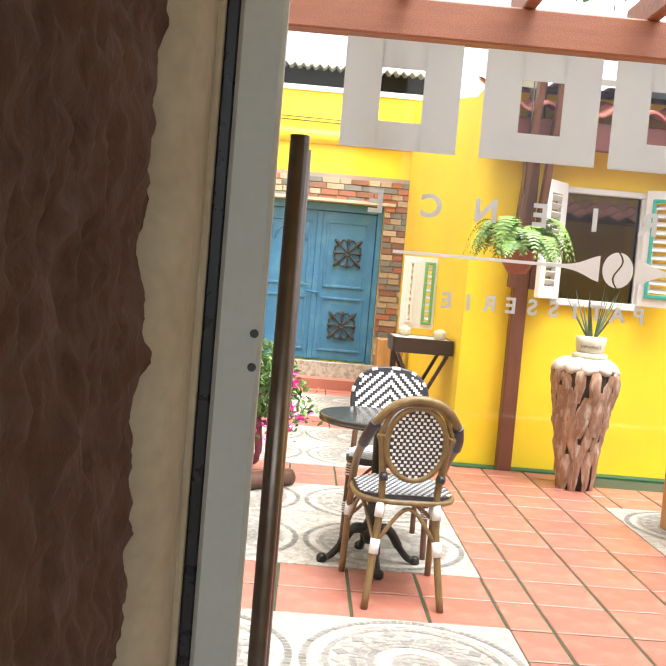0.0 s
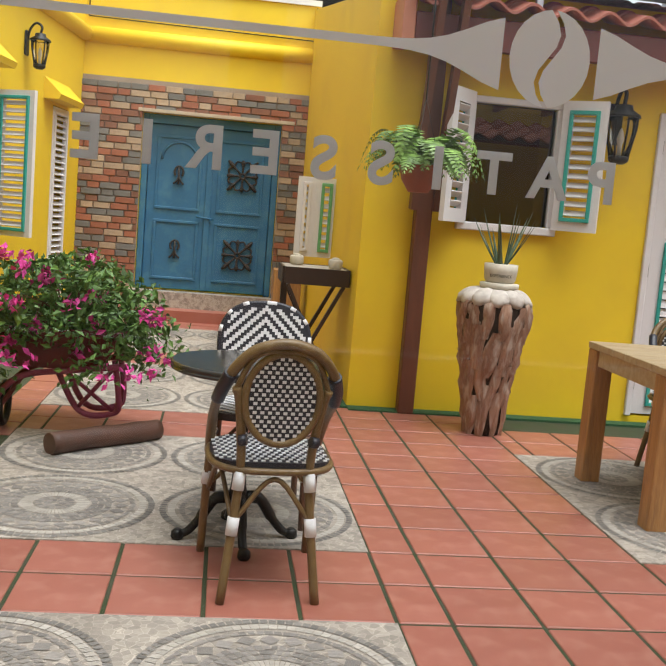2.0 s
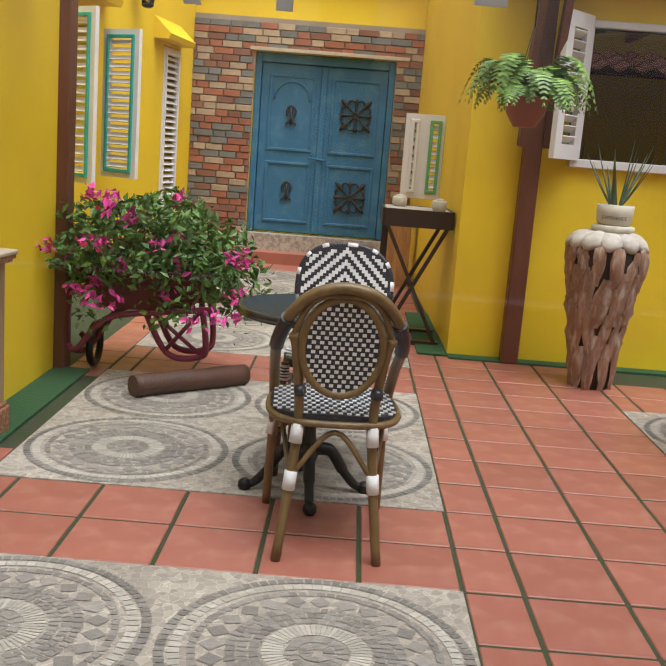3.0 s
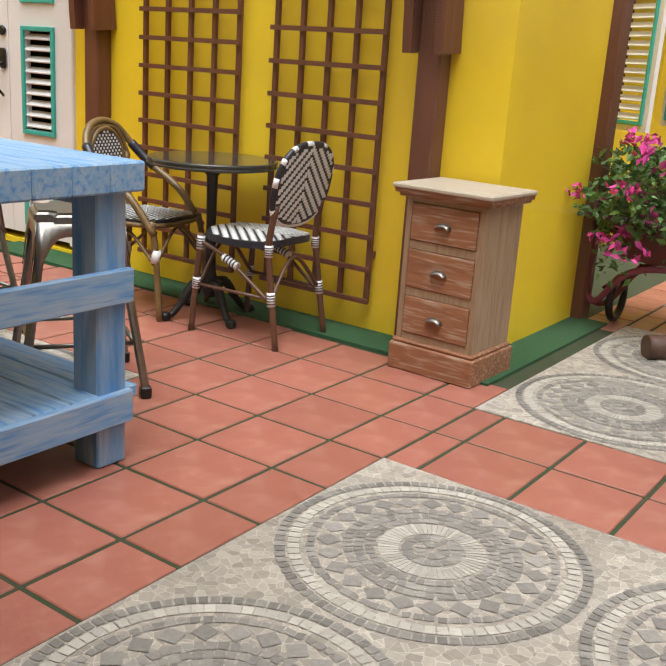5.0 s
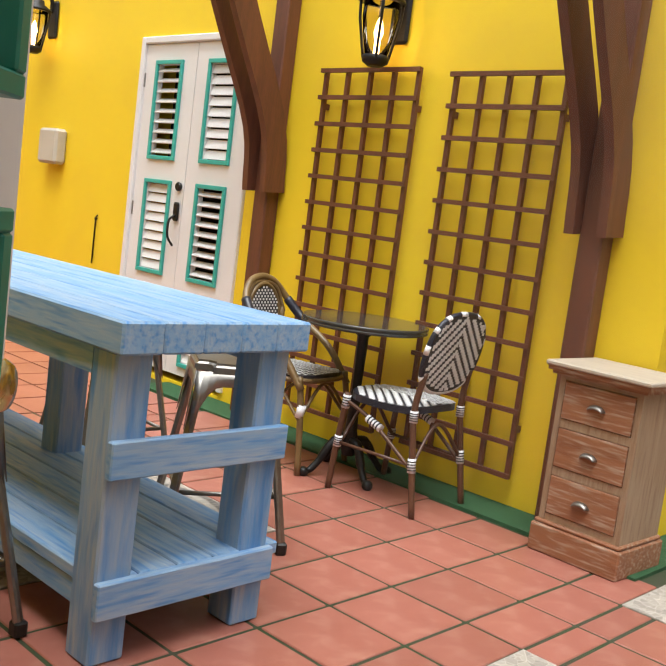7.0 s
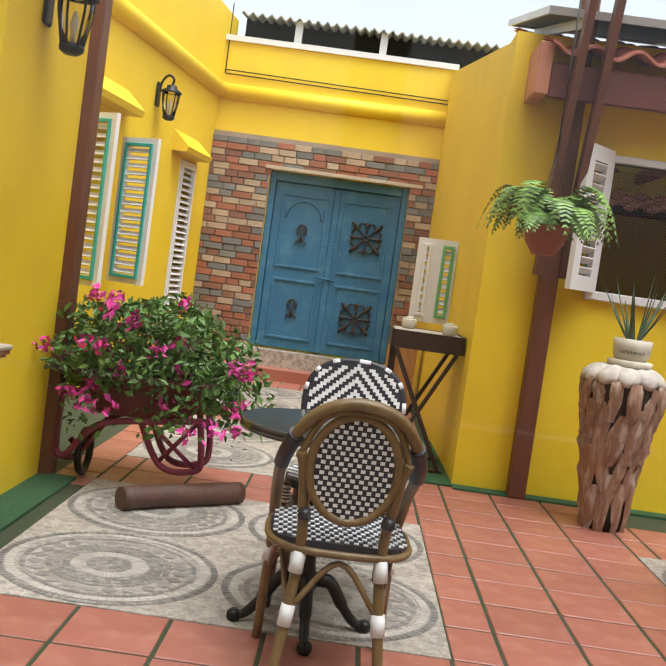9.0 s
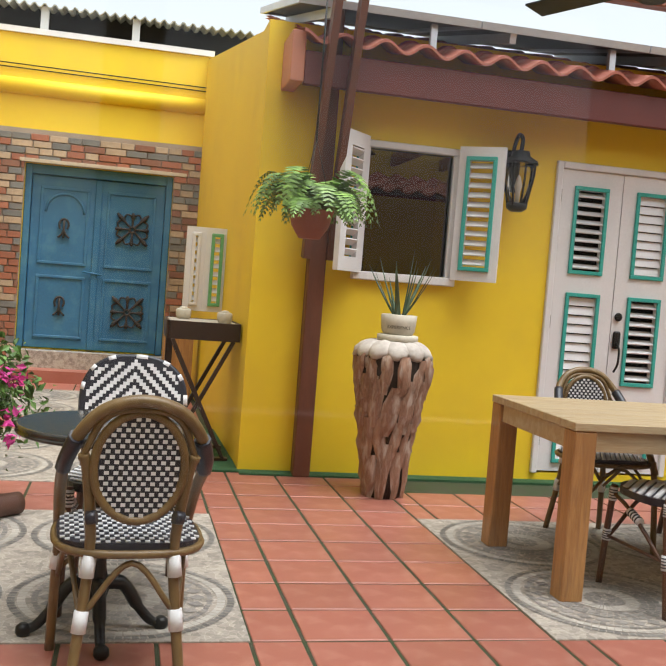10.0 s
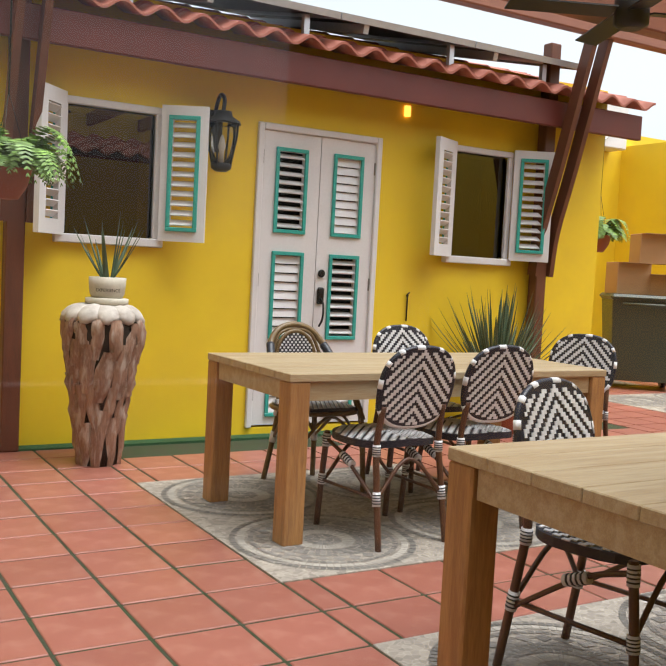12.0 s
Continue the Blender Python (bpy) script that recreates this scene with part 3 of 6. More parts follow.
def letters(word, xc, z, pitch, size, weight=0.0):
    """One row of frosted letters on the outside of the pane, read from outside."""
    bm = bmesh.new()
    for i, ch in enumerate(word):
        if ch == " ":
            continue
        cu = bpy.data.curves.new("glyph", "FONT")
        cu.body, cu.size, cu.align_x, cu.extrude, cu.offset = ch, size, "CENTER", 0.0004, weight
        tmp = bpy.data.objects.new("glyph", cu)
        scene.collection.objects.link(tmp)
        me = bpy.data.meshes.new_from_object(tmp.evaluated_get(bpy.context.evaluated_depsgraph_get()))
        me.transform(Matrix.Translation((xc + (len(word) - 1) / 2 * pitch - i * pitch, 1.8885, z - size * 0.35)) @ Matrix.Rotation(math.pi, 4, "Z") @ Matrix.Rotation(math.pi / 2, 4, "X"))
        bm.from_mesh(me)
        bpy.data.objects.remove(tmp)
        bpy.data.meshes.remove(me)
    return part("lettering", bm, VINYL, door, "frosted white vinyl lettering")


letters("- PATISSERIE", 0.431, 1.311, 0.0296, 0.030, 0.0008)
letters("EXPERIENCE", 0.498, 1.437, 0.075, 0.043, 0.0012)


def emblem(b):
    """Slender spoon line swelling towards a coffee bean in the middle."""
    cx, cz, n = 0.499, 1.371, 30
    for s in (-1, 1):
        up, dn = [], []
        for i in range(n + 1):
            u = 0.0255 + 0.285 * i / n
            w = 0.0022 + 0.0165 * math.exp(-((u - 0.020) / 0.030) ** 2)
            up.append(b.verts.new((cx + s * u, 1.8885, cz + w)))
            dn.append(b.verts.new((cx + s * u, 1.8885, cz - w)))
        for i in range(n):
            b.faces.new((up[i], up[i + 1], dn[i + 1], dn[i]))
        slit = [(cx + s * 0.0013 + 0.006 * math.sin(2 * math.pi * k / 8), cz + 0.0245 * (1 - k / 4)) for k in range(9)]
        arc = [(cx + s * 0.0215 * math.sin(math.pi * k / 12), cz - 0.0245 * math.cos(math.pi * k / 12)) for k in range(13)]
        b.faces.new([b.verts.new((x, 1.8885, z)) for x, z in arc[1:-1] + slit])
one("emblem", emblem, VINYL, door, "frosted spoon and coffee bean emblem")


def block(b, x, z, w, h, t):
    for d in ((x - w / 2, x - w / 2 + t, z - h / 2, z + h / 2), (x + w / 2 - t, x + w / 2, z - h / 2, z + h / 2), (x - w / 2 + t, x + w / 2 - t, z - h / 2, z - h / 2 + t * 0.75), (x - w / 2 + t, x + w / 2 - t, z + h / 2 - t * 0.75, z + h / 2)):
        box(b, d[0], d[1], 1.8875, 1.8888, d[2], d[3])
for x in (0.182, 0.372, 0.549, 0.723):
    one("brand_shape", lambda b: block(b, x, 1.580, 0.158, 0.146, 0.05), VINYL, door, "plain frosted brand shape")

# pergola over the cafe front
perg = thing("pergola", "brown stained timber pergola beams with climbing greenery", "pergola", kind="structure")
cube_part("beam", (-1.2, 8.4, 5.48, 5.60, 2.60, 2.80), BROWN_X, perg, 0.01)
for k in range(14):
    x = -0.9 + 0.65 * k
    cube_part("rafter", (x, x + 0.07, 1.98, 5.85, 2.80, 2.95), BROWN_X, perg, 0.008)
cube_part("post", (8.2, 8.32, 5.48, 5.60, 0, 2.6), BROWN, perg, 0.01)
cube_part("purlin", (-1.2, 8.4, 3.4, 3.5, 2.95, 3.03), BROWN_X, perg)
cube_part("west_beam", (-9, -1.1, 4.82, 4.92, 2.97, 3.12), BROWN_X, perg, 0.01)
cube_part("north_beam", (-1.3, 8.4, 6.98, 7.08, 3.05, 3.22), BROWN_X, perg, 0.01)


def braced_post(x, y, out, z_fork, z_top, depth=0.15, name="timber_post"):
    """Wall post with two curved planks rising from it to carry the beam."""
    p = thing(name, "brown stained timber post with forked brace", "post", pose(x, y, 0), kind="structure")
    cube_part("upright", (-0.055, 0.055, -0.05, 0.05, 0, z_top), BROWN, p, 0.008)
    for s in (-1, 1):
        bm = bmesh.new()
        pts = smooth([(s * 0.075, -0.03, z_fork - 0.12), (s * 0.075, -0.08, z_fork + 0.25), (s * 0.075, out * 0.45, z_fork + 0.75), (s * 0.075, out, z_top)], 4)
        prev = None
        for i, q in enumerate(pts):
            t = (pts[min(i + 1, len(pts) - 1)] - pts[max(i - 1, 0)]).normalized()
            nn = Vector((0, -t.z, t.y)) * depth / 2
            row = [bm.verts.new(q + nn * u + Vector((v, 0, 0))) for u, v in ((-1, -0.022), (1, -0.022), (1, 0.022), (-1, 0.022))]
            if prev:
                for j in range(4):
                    bm.faces.new((prev[j], prev[(j + 1) % 4], row[(j + 1) % 4], row[j]))
            else:
                bm.faces.new(row[::-1])
            prev = row
        bm.faces.new(prev)
        part("brace", bm, BROWN, p)
    return p


braced_post(-1.315, T_Y - 0.052, -0.75, 1.395, 2.95)
braced_post(-3.408, T_Y - 0.052, -0.75, 1.42, 2.95)
braced_post(-7.95, T_Y - 0.052, -0.75, 1.42, 2.95)
braced_post(1.64, 7.58, -0.52, 1.50, 3.1, 0.09)
braced_post(5.80, 7.58, -0.52, 1.35, 3.1, 0.10)
pp = thing("timber_post", "tall brown stained square timber post", "post", pose(-0.99, 6.52, 0), kind="structure")
cube_part("upright", (-0.07, 0.07, -0.06, 0.06, 0, 3.4), BROWN, pp, 0.008)

# far yard at the east
structure(cube_part("wall_far_yard", (6.75, 14, 11.6, 11.9, -0.02, 3.4), YELLOW), "yellow rendered wall of the back yard")
structure(cube_part("wall_far_yard_side", (11.0, 11.3, -2, 11.6, -0.02, 3.2), YELLOW), "yellow rendered side wall of the yard")
structure(cube_part("wall_far_west", (-11.3, -11, 1.9, 5.7, -0.02, 3.2), YELLOW), "yellow rendered wall at the far end")
structure(cube_part("step_west", (-9.2, -7.6, 4.2, 5.4, -0.02, 0.22), TERRA_JOINED), "low terracotta step along the wall", "step")
structure(cube_part("step_end", (L2_X, R_X, 11.75, B_Y, -0.02, 0.12), TERRA_JOINED), "terracotta step before the blue door", "step")
structure(cube_part("riser_end", (-0.70, 0.96, 12.02, B_Y + 0.1, 0.12, 0.30), TRIM_TILE), "patterned tile riser under the blue door", "step")

# ---- furniture ----
def weave_cells(bm, inside, nx, nz, cell, rule, place):
    """Raised white strands in a woven panel; place maps (u, v, lift) to a point."""
    for i in range(-nx, nx + 1):
        for k in range(-nz, nz + 1):
            u, v = i * cell, k * cell
            if rule(i, k) and inside(u, v):
                h = cell * 0.5
                q = [place(u - h, v - h, 0.0035), place(u + h, v - h, 0.0035), place(u + h, v + h, 0.0035), place(u - h, v + h, 0.0035)]
                g = [place(u - h, v - h, 0), place(u + h, v - h, 0), place(u + h, v + h, 0), place(u - h, v + h, 0)]
                a, b = [bm.verts.new(p) for p in q], [bm.verts.new(p) for p in g]
                bm.faces.new(a)
                for j in range(4):
                    bm.faces.new((a[j], b[j], b[(j + 1) % 4], a[(j + 1) % 4]))


def plate(bm, rx, rz, place, th, n=28, power=2.0):
    """A slightly domed oval plate."""
    out = []
    for k in range(n):
        a = 2 * math.pi * k / n
        c, s = math.cos(a), math.sin(a)
        out.append((rx * math.copysign(abs(c) ** (2 / power), c), rz * math.copysign(abs(s) ** (2 / power), s)))
    f, b = [bm.verts.new(place(u, v, 0)) for u, v in out], [bm.verts.new(place(u, v, -th)) for u, v in out]
    bm.faces.new(f), bm.faces.new(b[::-1])
    for k in range(n):
        bm.faces.new((f[k], b[k], b[(k + 1) % n], f[(k + 1) % n]))


def oval(rx, rz, power=2.0):
    return lambda u, v: abs(u / rx) ** power + abs(v / rz) ** power < 0.93


def wraps(ch, spots, r, name="binding"):
    """White cord bindings with dark turns."""
    for a, b in spots:
        a, b = Vector(a), Vector(b)
        w = one(name, lambda bm: tube(bm, [a, b], r, 8), WEAVE_W, ch, "white cord binding")
        one("dark_turn", lambda bm: [tube(bm, [a.lerp(b, t - 0.04), a.lerp(b, t + 0.04)], r * 1.06, 8) for t in (0.2, 0.4, 0.6, 0.8)], WEAVE_B, w)


def seat_place(z):
    return lambda u, v, l: Vector((u, v, z + 0.012 * (1 - (u / 0.22) ** 2) + l))


def chair_oval(m, label="rattan bistro armchair with oval black and white woven back"):
    ch = thing("bistro_chair", label, "chair", m, "bistro chairs")
    legs = (((-0.20, 0.23, 0), (-0.195, 0.20, 0.30), (-0.19, 0.17, 0.46)), ((0.20, 0.23, 0), (0.195, 0.20, 0.30), (0.19, 0.17, 0.46)),
            ((-0.158, -0.25, 0), (-0.125, -0.20, 0.30), (-0.115, -0.19, 0.46), (-0.135, -0.22, 0.66), (-0.15, -0.235, 0.72)),
            ((0.158, -0.25, 0), (0.125, -0.20, 0.30), (0.115, -0.19, 0.46), (0.135, -0.22, 0.66), (0.15, -0.235, 0.72)))
    for lg in legs:
        one("leg", lambda b: tube(b, smooth(lg), 0.0155), RATTAN, ch)
    one("hoop", lambda b: tube(b, smooth([(-0.195, 0.19, 0.40), (-0.20, 0.05, 0.56), (-0.195, -0.14, 0.68), (-0.165, -0.225, 0.77), (-0.10, -0.26, 0.845), (0, -0.27, 0.872), (0.10, -0.26, 0.845), (0.165, -0.225, 0.77), (0.195, -0.14, 0.68), (0.20, 0.05, 0.56), (0.195, 0.19, 0.40)]), 0.018), RATTAN, ch)
    tilt = lambda u, v, l: Vector((u, -0.235 - 0.12 * v - l, 0.685 + v))
    ring = [tilt(0.122 * math.cos(2 * math.pi * k / 28), 0.152 * math.sin(2 * math.pi * k / 28), 0) for k in range(28)]
    one("back_ring", lambda b: tube(b, ring, 0.013, 8, True), RATTAN, ch)
    one("inner_hoop", lambda b: tube(b, smooth([(-0.155, -0.225, 0.70), (-0.10, -0.25, 0.82), (0, -0.262, 0.848), (0.10, -0.25, 0.82), (0.155, -0.225, 0.70)]), 0.010), RATTAN, ch)
    bk = one("backrest", lambda b: plate(b, 0.12, 0.15, lambda u, v, l: tilt(u, v, l + 0.004), 0.010), WEAVE_B, ch, "black woven oval backrest")
    def dots(b):
        for off, f in ((0.004, 1), (-0.0062, -1)):
            for k in range(-10, 11):
                for i in range(-6, 7):
                    u, v = i * 0.025 + (0.0125 if k % 2 else 0), k * 0.0150
                    if oval(0.116, 0.146)(u, v):
                        b.faces.new([b.verts.new(tilt(u + a * 0.0066, v + e * 0.0052, off + f * 0.003)) for a, e in ((-1, -1), (1, -1), (1, 1), (-1, 1))])
    one("strands", dots, WEAVE_W, bk)
    sp = seat_place(0.455)
    st = one("seat", lambda b: plate(b, 0.205, 0.205, sp, 0.03, 28, 3.0), WEAVE_B, ch, "black and white checked woven seat")
    one("strands", lambda b: weave_cells(b, oval(0.205, 0.205, 3.0), 15, 15, 0.0135, lambda i, k: (i % 2 == 0 and k % 4 == 0) or (i % 2 == 1 and k % 4 == 2), sp), WEAVE_W, st)
    one("seat_rim", lambda b: tube(b, [(0.21 * math.copysign(abs(math.cos(a)) ** 0.66, math.cos(a)), 0.21 * math.copysign(abs(math.sin(a)) ** 0.66, math.sin(a)), 0.437) for a in [2 * math.pi * k / 32 for k in range(32)]], 0.012, 6, True), RATTAN, ch)
    for a, b_, c in (((-0.19, 0.2, 0.27), (0, 0.19, 0.42), (0.19, 0.2, 0.27)), ((-0.125, -0.205, 0.27), (0, -0.2, 0.41), (0.125, -0.205, 0.27)), ((-0.19, 0.2, 0.25), (-0.17, 0, 0.40), (-0.13, -0.2, 0.25)), ((0.19, 0.2, 0.25), (0.17, 0, 0.40), (0.13, -0.2, 0.25))):
        one("bow_brace", lambda b: tube(b, smooth([a, b_, c]), 0.009, 6), RATTAN, ch)
    for s in (-1, 1):
        one("leather_wrap", lambda b: tube(b, smooth([(s * 0.198, -0.10, 0.655), (s * 0.190, -0.16, 0.70), (s * 0.168, -0.222, 0.765)]), 0.024), WEAVE_B, ch, "black wrapped joint")
        one("leather_wrap", lambda b: tube(b, [(s * 0.13, -0.215, 0.54), (s * 0.105, -0.222, 0.545)], 0.019), WEAVE_B, ch, "black wrapped joint")
        for z, x, y in ((0.25, 0.130, -0.208), (0.40, 0.118, -0.195), (0.30, 0.194, 0.20)):
            one("binding", lambda b: tube(b, [(s * (x + 0.003), y - 0.004, z - 0.03), (s * (x - 0.003), y + 0.004, z + 0.03)], 0.0205), WEAVE_W, ch, "white cord binding")
    return ch


def chair_chevron(m, label="dark rattan bistro chair with black and white chevron woven back"):
    ch = thing("bistro_chair", label, "chair", m, "bistro chairs")
    for s in (-1, 1):
        one("leg", lambda b: tube(b, smooth([(s * 0.185, -0.26, 0), (s * 0.178, -0.21, 0.30), (s * 0.172, -0.19, 0.46), (s * 0.165, -0.215, 0.62)]), 0.0145), RATTAN_DK, ch)
        one("leg", lambda b: tube(b, smooth([(s * 0.20, 0.21, 0), (s * 0.195, 0.19, 0.25), (s * 0.19, 0.17, 0.45)]), 0.0145), RATTAN_DK, ch)
    tilt = lambda u, v, l: Vector((u, -0.225 - 0.22 * v - l, 0.70 + v))
    bk = one("backrest", lambda b: plate(b, 0.20, 0.178, lambda u, v, l: tilt(u, v, l + 0.012), 0.024, 32, 2.5), WEAVE_B, ch, "black and white chevron woven backrest")
    rule = lambda i, k: (k + abs(i)) % 4 < 2
    def chev(b):
        weave_cells(b, oval(0.190, 0.168, 2.5), 15, 14, 0.0125, rule, lambda u, v, l: tilt(u, v, l + 0.012))
        weave_cells(b, oval(0.190, 0.168, 2.5), 15, 14, 0.0125, rule, lambda u, v, l: tilt(u, v, -0.012 - l))
    one("strands", chev, WEAVE_W, bk)
    rim = [tilt(0.197 * math.copysign(abs(math.cos(a)) ** 0.8, math.cos(a)), 0.176 * math.copysign(abs(math.sin(a)) ** 0.8, math.sin(a)), 0) for a in [2 * math.pi * k / 40 for k in range(40)]]
    rm = one("back_rim", lambda b: tube(b, rim, 0.0125, 8, True), WEAVE_B, ch, "black woven rim with white turns")
    one("lower_turn", lambda b: tube(b, rim[23:38], 0.0133, 8), WEAVE_W, rm)
    for k in range(1, 20, 3):
        one("white_turn", lambda b: tube(b, [rim[k], rim[k + 1]], 0.0132, 8), WEAVE_W, rm)
    sp = seat_place(0.455)
    st = one("seat", lambda b: plate(b, 0.21, 0.205, sp, 0.03, 28, 3.0), WEAVE_B, ch, "black and white chevron woven seat")
    one("strands", lambda b: weave_cells(b, oval(0.21, 0.205, 3.0), 15, 15, 0.0135, lambda i, k: (k + abs(i)) % 4 < 2, sp), WEAVE_W, st)
    for a, b_, c in (((-0.19, 0.18, 0.22), (0, 0.19, 0.40), (0.19, 0.18, 0.22)), ((-0.18, -0.22, 0.22), (0, -0.2, 0.38), (0.18, -0.22, 0.22)), ((-0.19, 0.19, 0.42), (-0.19, 0.02, 0.36), (-0.18, -0.22, 0.20)), ((0.19, 0.19, 0.42), (0.19, 0.02, 0.36), (0.18, -0.22, 0.20))):
        one("bow_brace", lambda b: tube(b, smooth([a, b_, c]), 0.009, 6), RATTAN_DK, ch)
    for s in (-1, 1):
        one("stretcher", lambda b: tube(b, [(s * 0.195, 0.195, 0.22), (s * 0.181, -0.222, 0.22)], 0.008, 6), RATTAN_DK, ch)
        wraps(ch, [((s * 0.182, -0.225, 0.19), (s * 0.179, -0.217, 0.25)), ((s * 0.195, 0.192, 0.20), (s * 0.194, 0.188, 0.25)), ((s * 0.173, -0.193, 0.40), (s * 0.172, -0.191, 0.45)), ((s * 0.191, 0.175, 0.38), (s * 0.19, 0.172, 0.44)), ((s * 0.19, 0.04, 0.365), (s * 0.188, -0.04, 0.335))], 0.0185)
    return ch


def bistro_table(m, h, r, label):
    t = thing("bistro_table", label, "table", m, "bistro tables")
    one("tabletop", lambda b: lathe(b, [(r - 0.01, h - 0.035), (r, h - 0.03), (r, h - 0.022), (r - 0.004, h - 0.02), (r, h - 0.016), (r, h - 0.004), (r - 0.006, h)], 48), TABLE_TOP, t, "dark round tabletop with ribbed edge")
    one("column", lambda b: lathe(b, [(0.06, h - 0.036), (0.05, h - 0.06), (0.026, h - 0.08), (0.022, 0.42), (0.032, 0.38), (0.024, 0.34), (0.03, 0.22), (0.045, 0.15), (0.03, 0.10)], 16), IRON, t)
    for k in range(4):
        a = k * math.pi / 2
        d = Vector((math.cos(a), math.sin(a), 0))
        lg = one("foot", lambda b: tube(b, smooth([d * 0.03 + Vector((0, 0, 0.17)), d * 0.09 + Vector((0, 0, 0.16)), d * 0.145 + Vector((0, 0, 0.08)), d * 0.19 + Vector((0, 0, 0.03)), d * 0.225 + Vector((0, 0, 0.022))]), [0.026] * 6 + [0.022] * 6 + [0.017] * 6 + [0.016] * 6 + [0.020], 8), IRON, t)
        one("toe", lambda b: lathe(b, [(0.018, 0), (0.026, 0.012), (0.024, 0.032), (0.012, 0.042)], 12, d * 0.225), IRON, lg)
    return t


chair_oval(pose(0.545, 4.60, 0, 0, 0, 4))
chair_chevron(pose(0.54, 5.30, 0, 0, 0, 178), "bistro chair with black and white chevron back beside round table")
bistro_table(pose(0.46, 4.96, 0, 0, 0, 8), 0.705, 0.29, "round dark bistro table with black cast-iron foot")
bistro_table(pose(-2.252, 5.061, 0, 0, 0, -20), 0.755, 0.30, "round black bistro table standing beside the trellis")
chair_chevron(pose(-1.940, 5.037, 0, 0, 0, 92), "bistro chair with chevron back beside the black table")
chair_oval(pose(-2.597, 4.977, 0, 0, 0, -80), "rattan bistro chair with oval woven back beside the trellis")


def dining_table(m, lx, ly, h=0.745):
    t = thing("dining_table", "heavy weathered teak dining table with square legs", "table", m, "dining tables")
    one("tabletop", lambda b: [box(b, 0, lx, j * ly / 6 + 0.001, (j + 1) * ly / 6 - 0.001, h - 0.035, h, 0.003) for j in range(6)], OAK_TOP, t)
    L = 0.105
    for x in (0.0, lx - L):
        for y in (0.0, ly - L):
            cube_part("leg", (x + 0.004, x + L, y + 0.004, y + L, 0, h - 0.036), OAK, t, 0.006)
    for d in ((L + 0.001, lx - L - 0.001, 0.02, 0.045), (L + 0.001, lx - L - 0.001, ly - 0.045, ly - 0.02)):
        cube_part("apron", (*d, h - 0.12, h - 0.037), OAK_TOP, t)
    for x in (0.02, lx - 0.045):
        cube_part("apron", (x, x + 0.025, L + 0.001, ly - L - 0.001, h - 0.12, h - 0.037), OAK_TOP, t)
    return t


dining_table(pose(2.30, 5.25, 0), 1.87, 0.89)
dining_table(pose(1.97, 2.78, 0), 1.87, 0.96)
chair_chevron(pose(2.83, 5.32, 0, 0, 0, 3), "chevron-backed bistro chair pushed under the teak table")
chair_chevron(pose(3.33, 5.36, 0, 0, 0, 1), "chevron-backed bistro chair pushed under the teak table")
chair_oval(pose(2.95, 6.18, 0, 0, 0, 180), "rattan bistro chair with oval back at the teak table")
chair_chevron(pose(3.62, 6.10, 0, 0, 0, 180), "chevron-backed bistro chair at the teak table")
chair_chevron(pose(4.36, 5.72, 0, 0, 0, 115), "chevron-backed bistro chair at the end of the table")
chair_chevron(pose(2.60, 3.72, 0, 0, 0, 192), "chevron-backed bistro chair at the second teak table")


def workbench():
    t = thing("bar_table", "distressed blue painted plank bar table with lower shelf", "table", pose(-1.238, 3.054, 0))
    lx, ly, h = 2.3, 0.634, 0.911
    for j in range(5):
        cube_part("top_plank", (-lx, 0, j * ly / 5 + 0.0005, (j + 1) * ly / 5 - 0.0005, h - 0.085, h), BLUE_X, t, 0.006)
    for x in (-0.155, -1.2, -lx + 0.06):
        for y in (0.02, ly - 0.14):
            cube_part("leg", (x, x + 0.11, y, y + 0.11, 0, h - 0.086), BLUE_Z, t, 0.006)
    for x in (-0.043, -lx + 0.035):
        for z, hh in ((0.135, 0.10), (0.505, 0.10)):
            cube_part("end_rail", (x, x + 0.026, 0.015, ly - 0.025, z, z + hh), BLUE_Y, t, 0.004)
    for y in (0.005, ly - 0.03):
        cube_part("long_rail", (-lx + 0.06, -0.16, y + 0.02, y + 0.045, h - 0.16, h - 0.087), BLUE_X, t)
        cube_part("shelf_rail", (-lx + 0.06, -0.16, y + 0.03, y + 0.055, 0.13, 0.195), BLUE_X, t)
    for j in range(5):
        cube_part("shelf_plank", (-lx + 0.02, -0.046, 0.03 + j * 0.125, 0.15 + j * 0.125, 0.197, 0.235), BLUE_X, t, 0.004)
    return t


workbench()


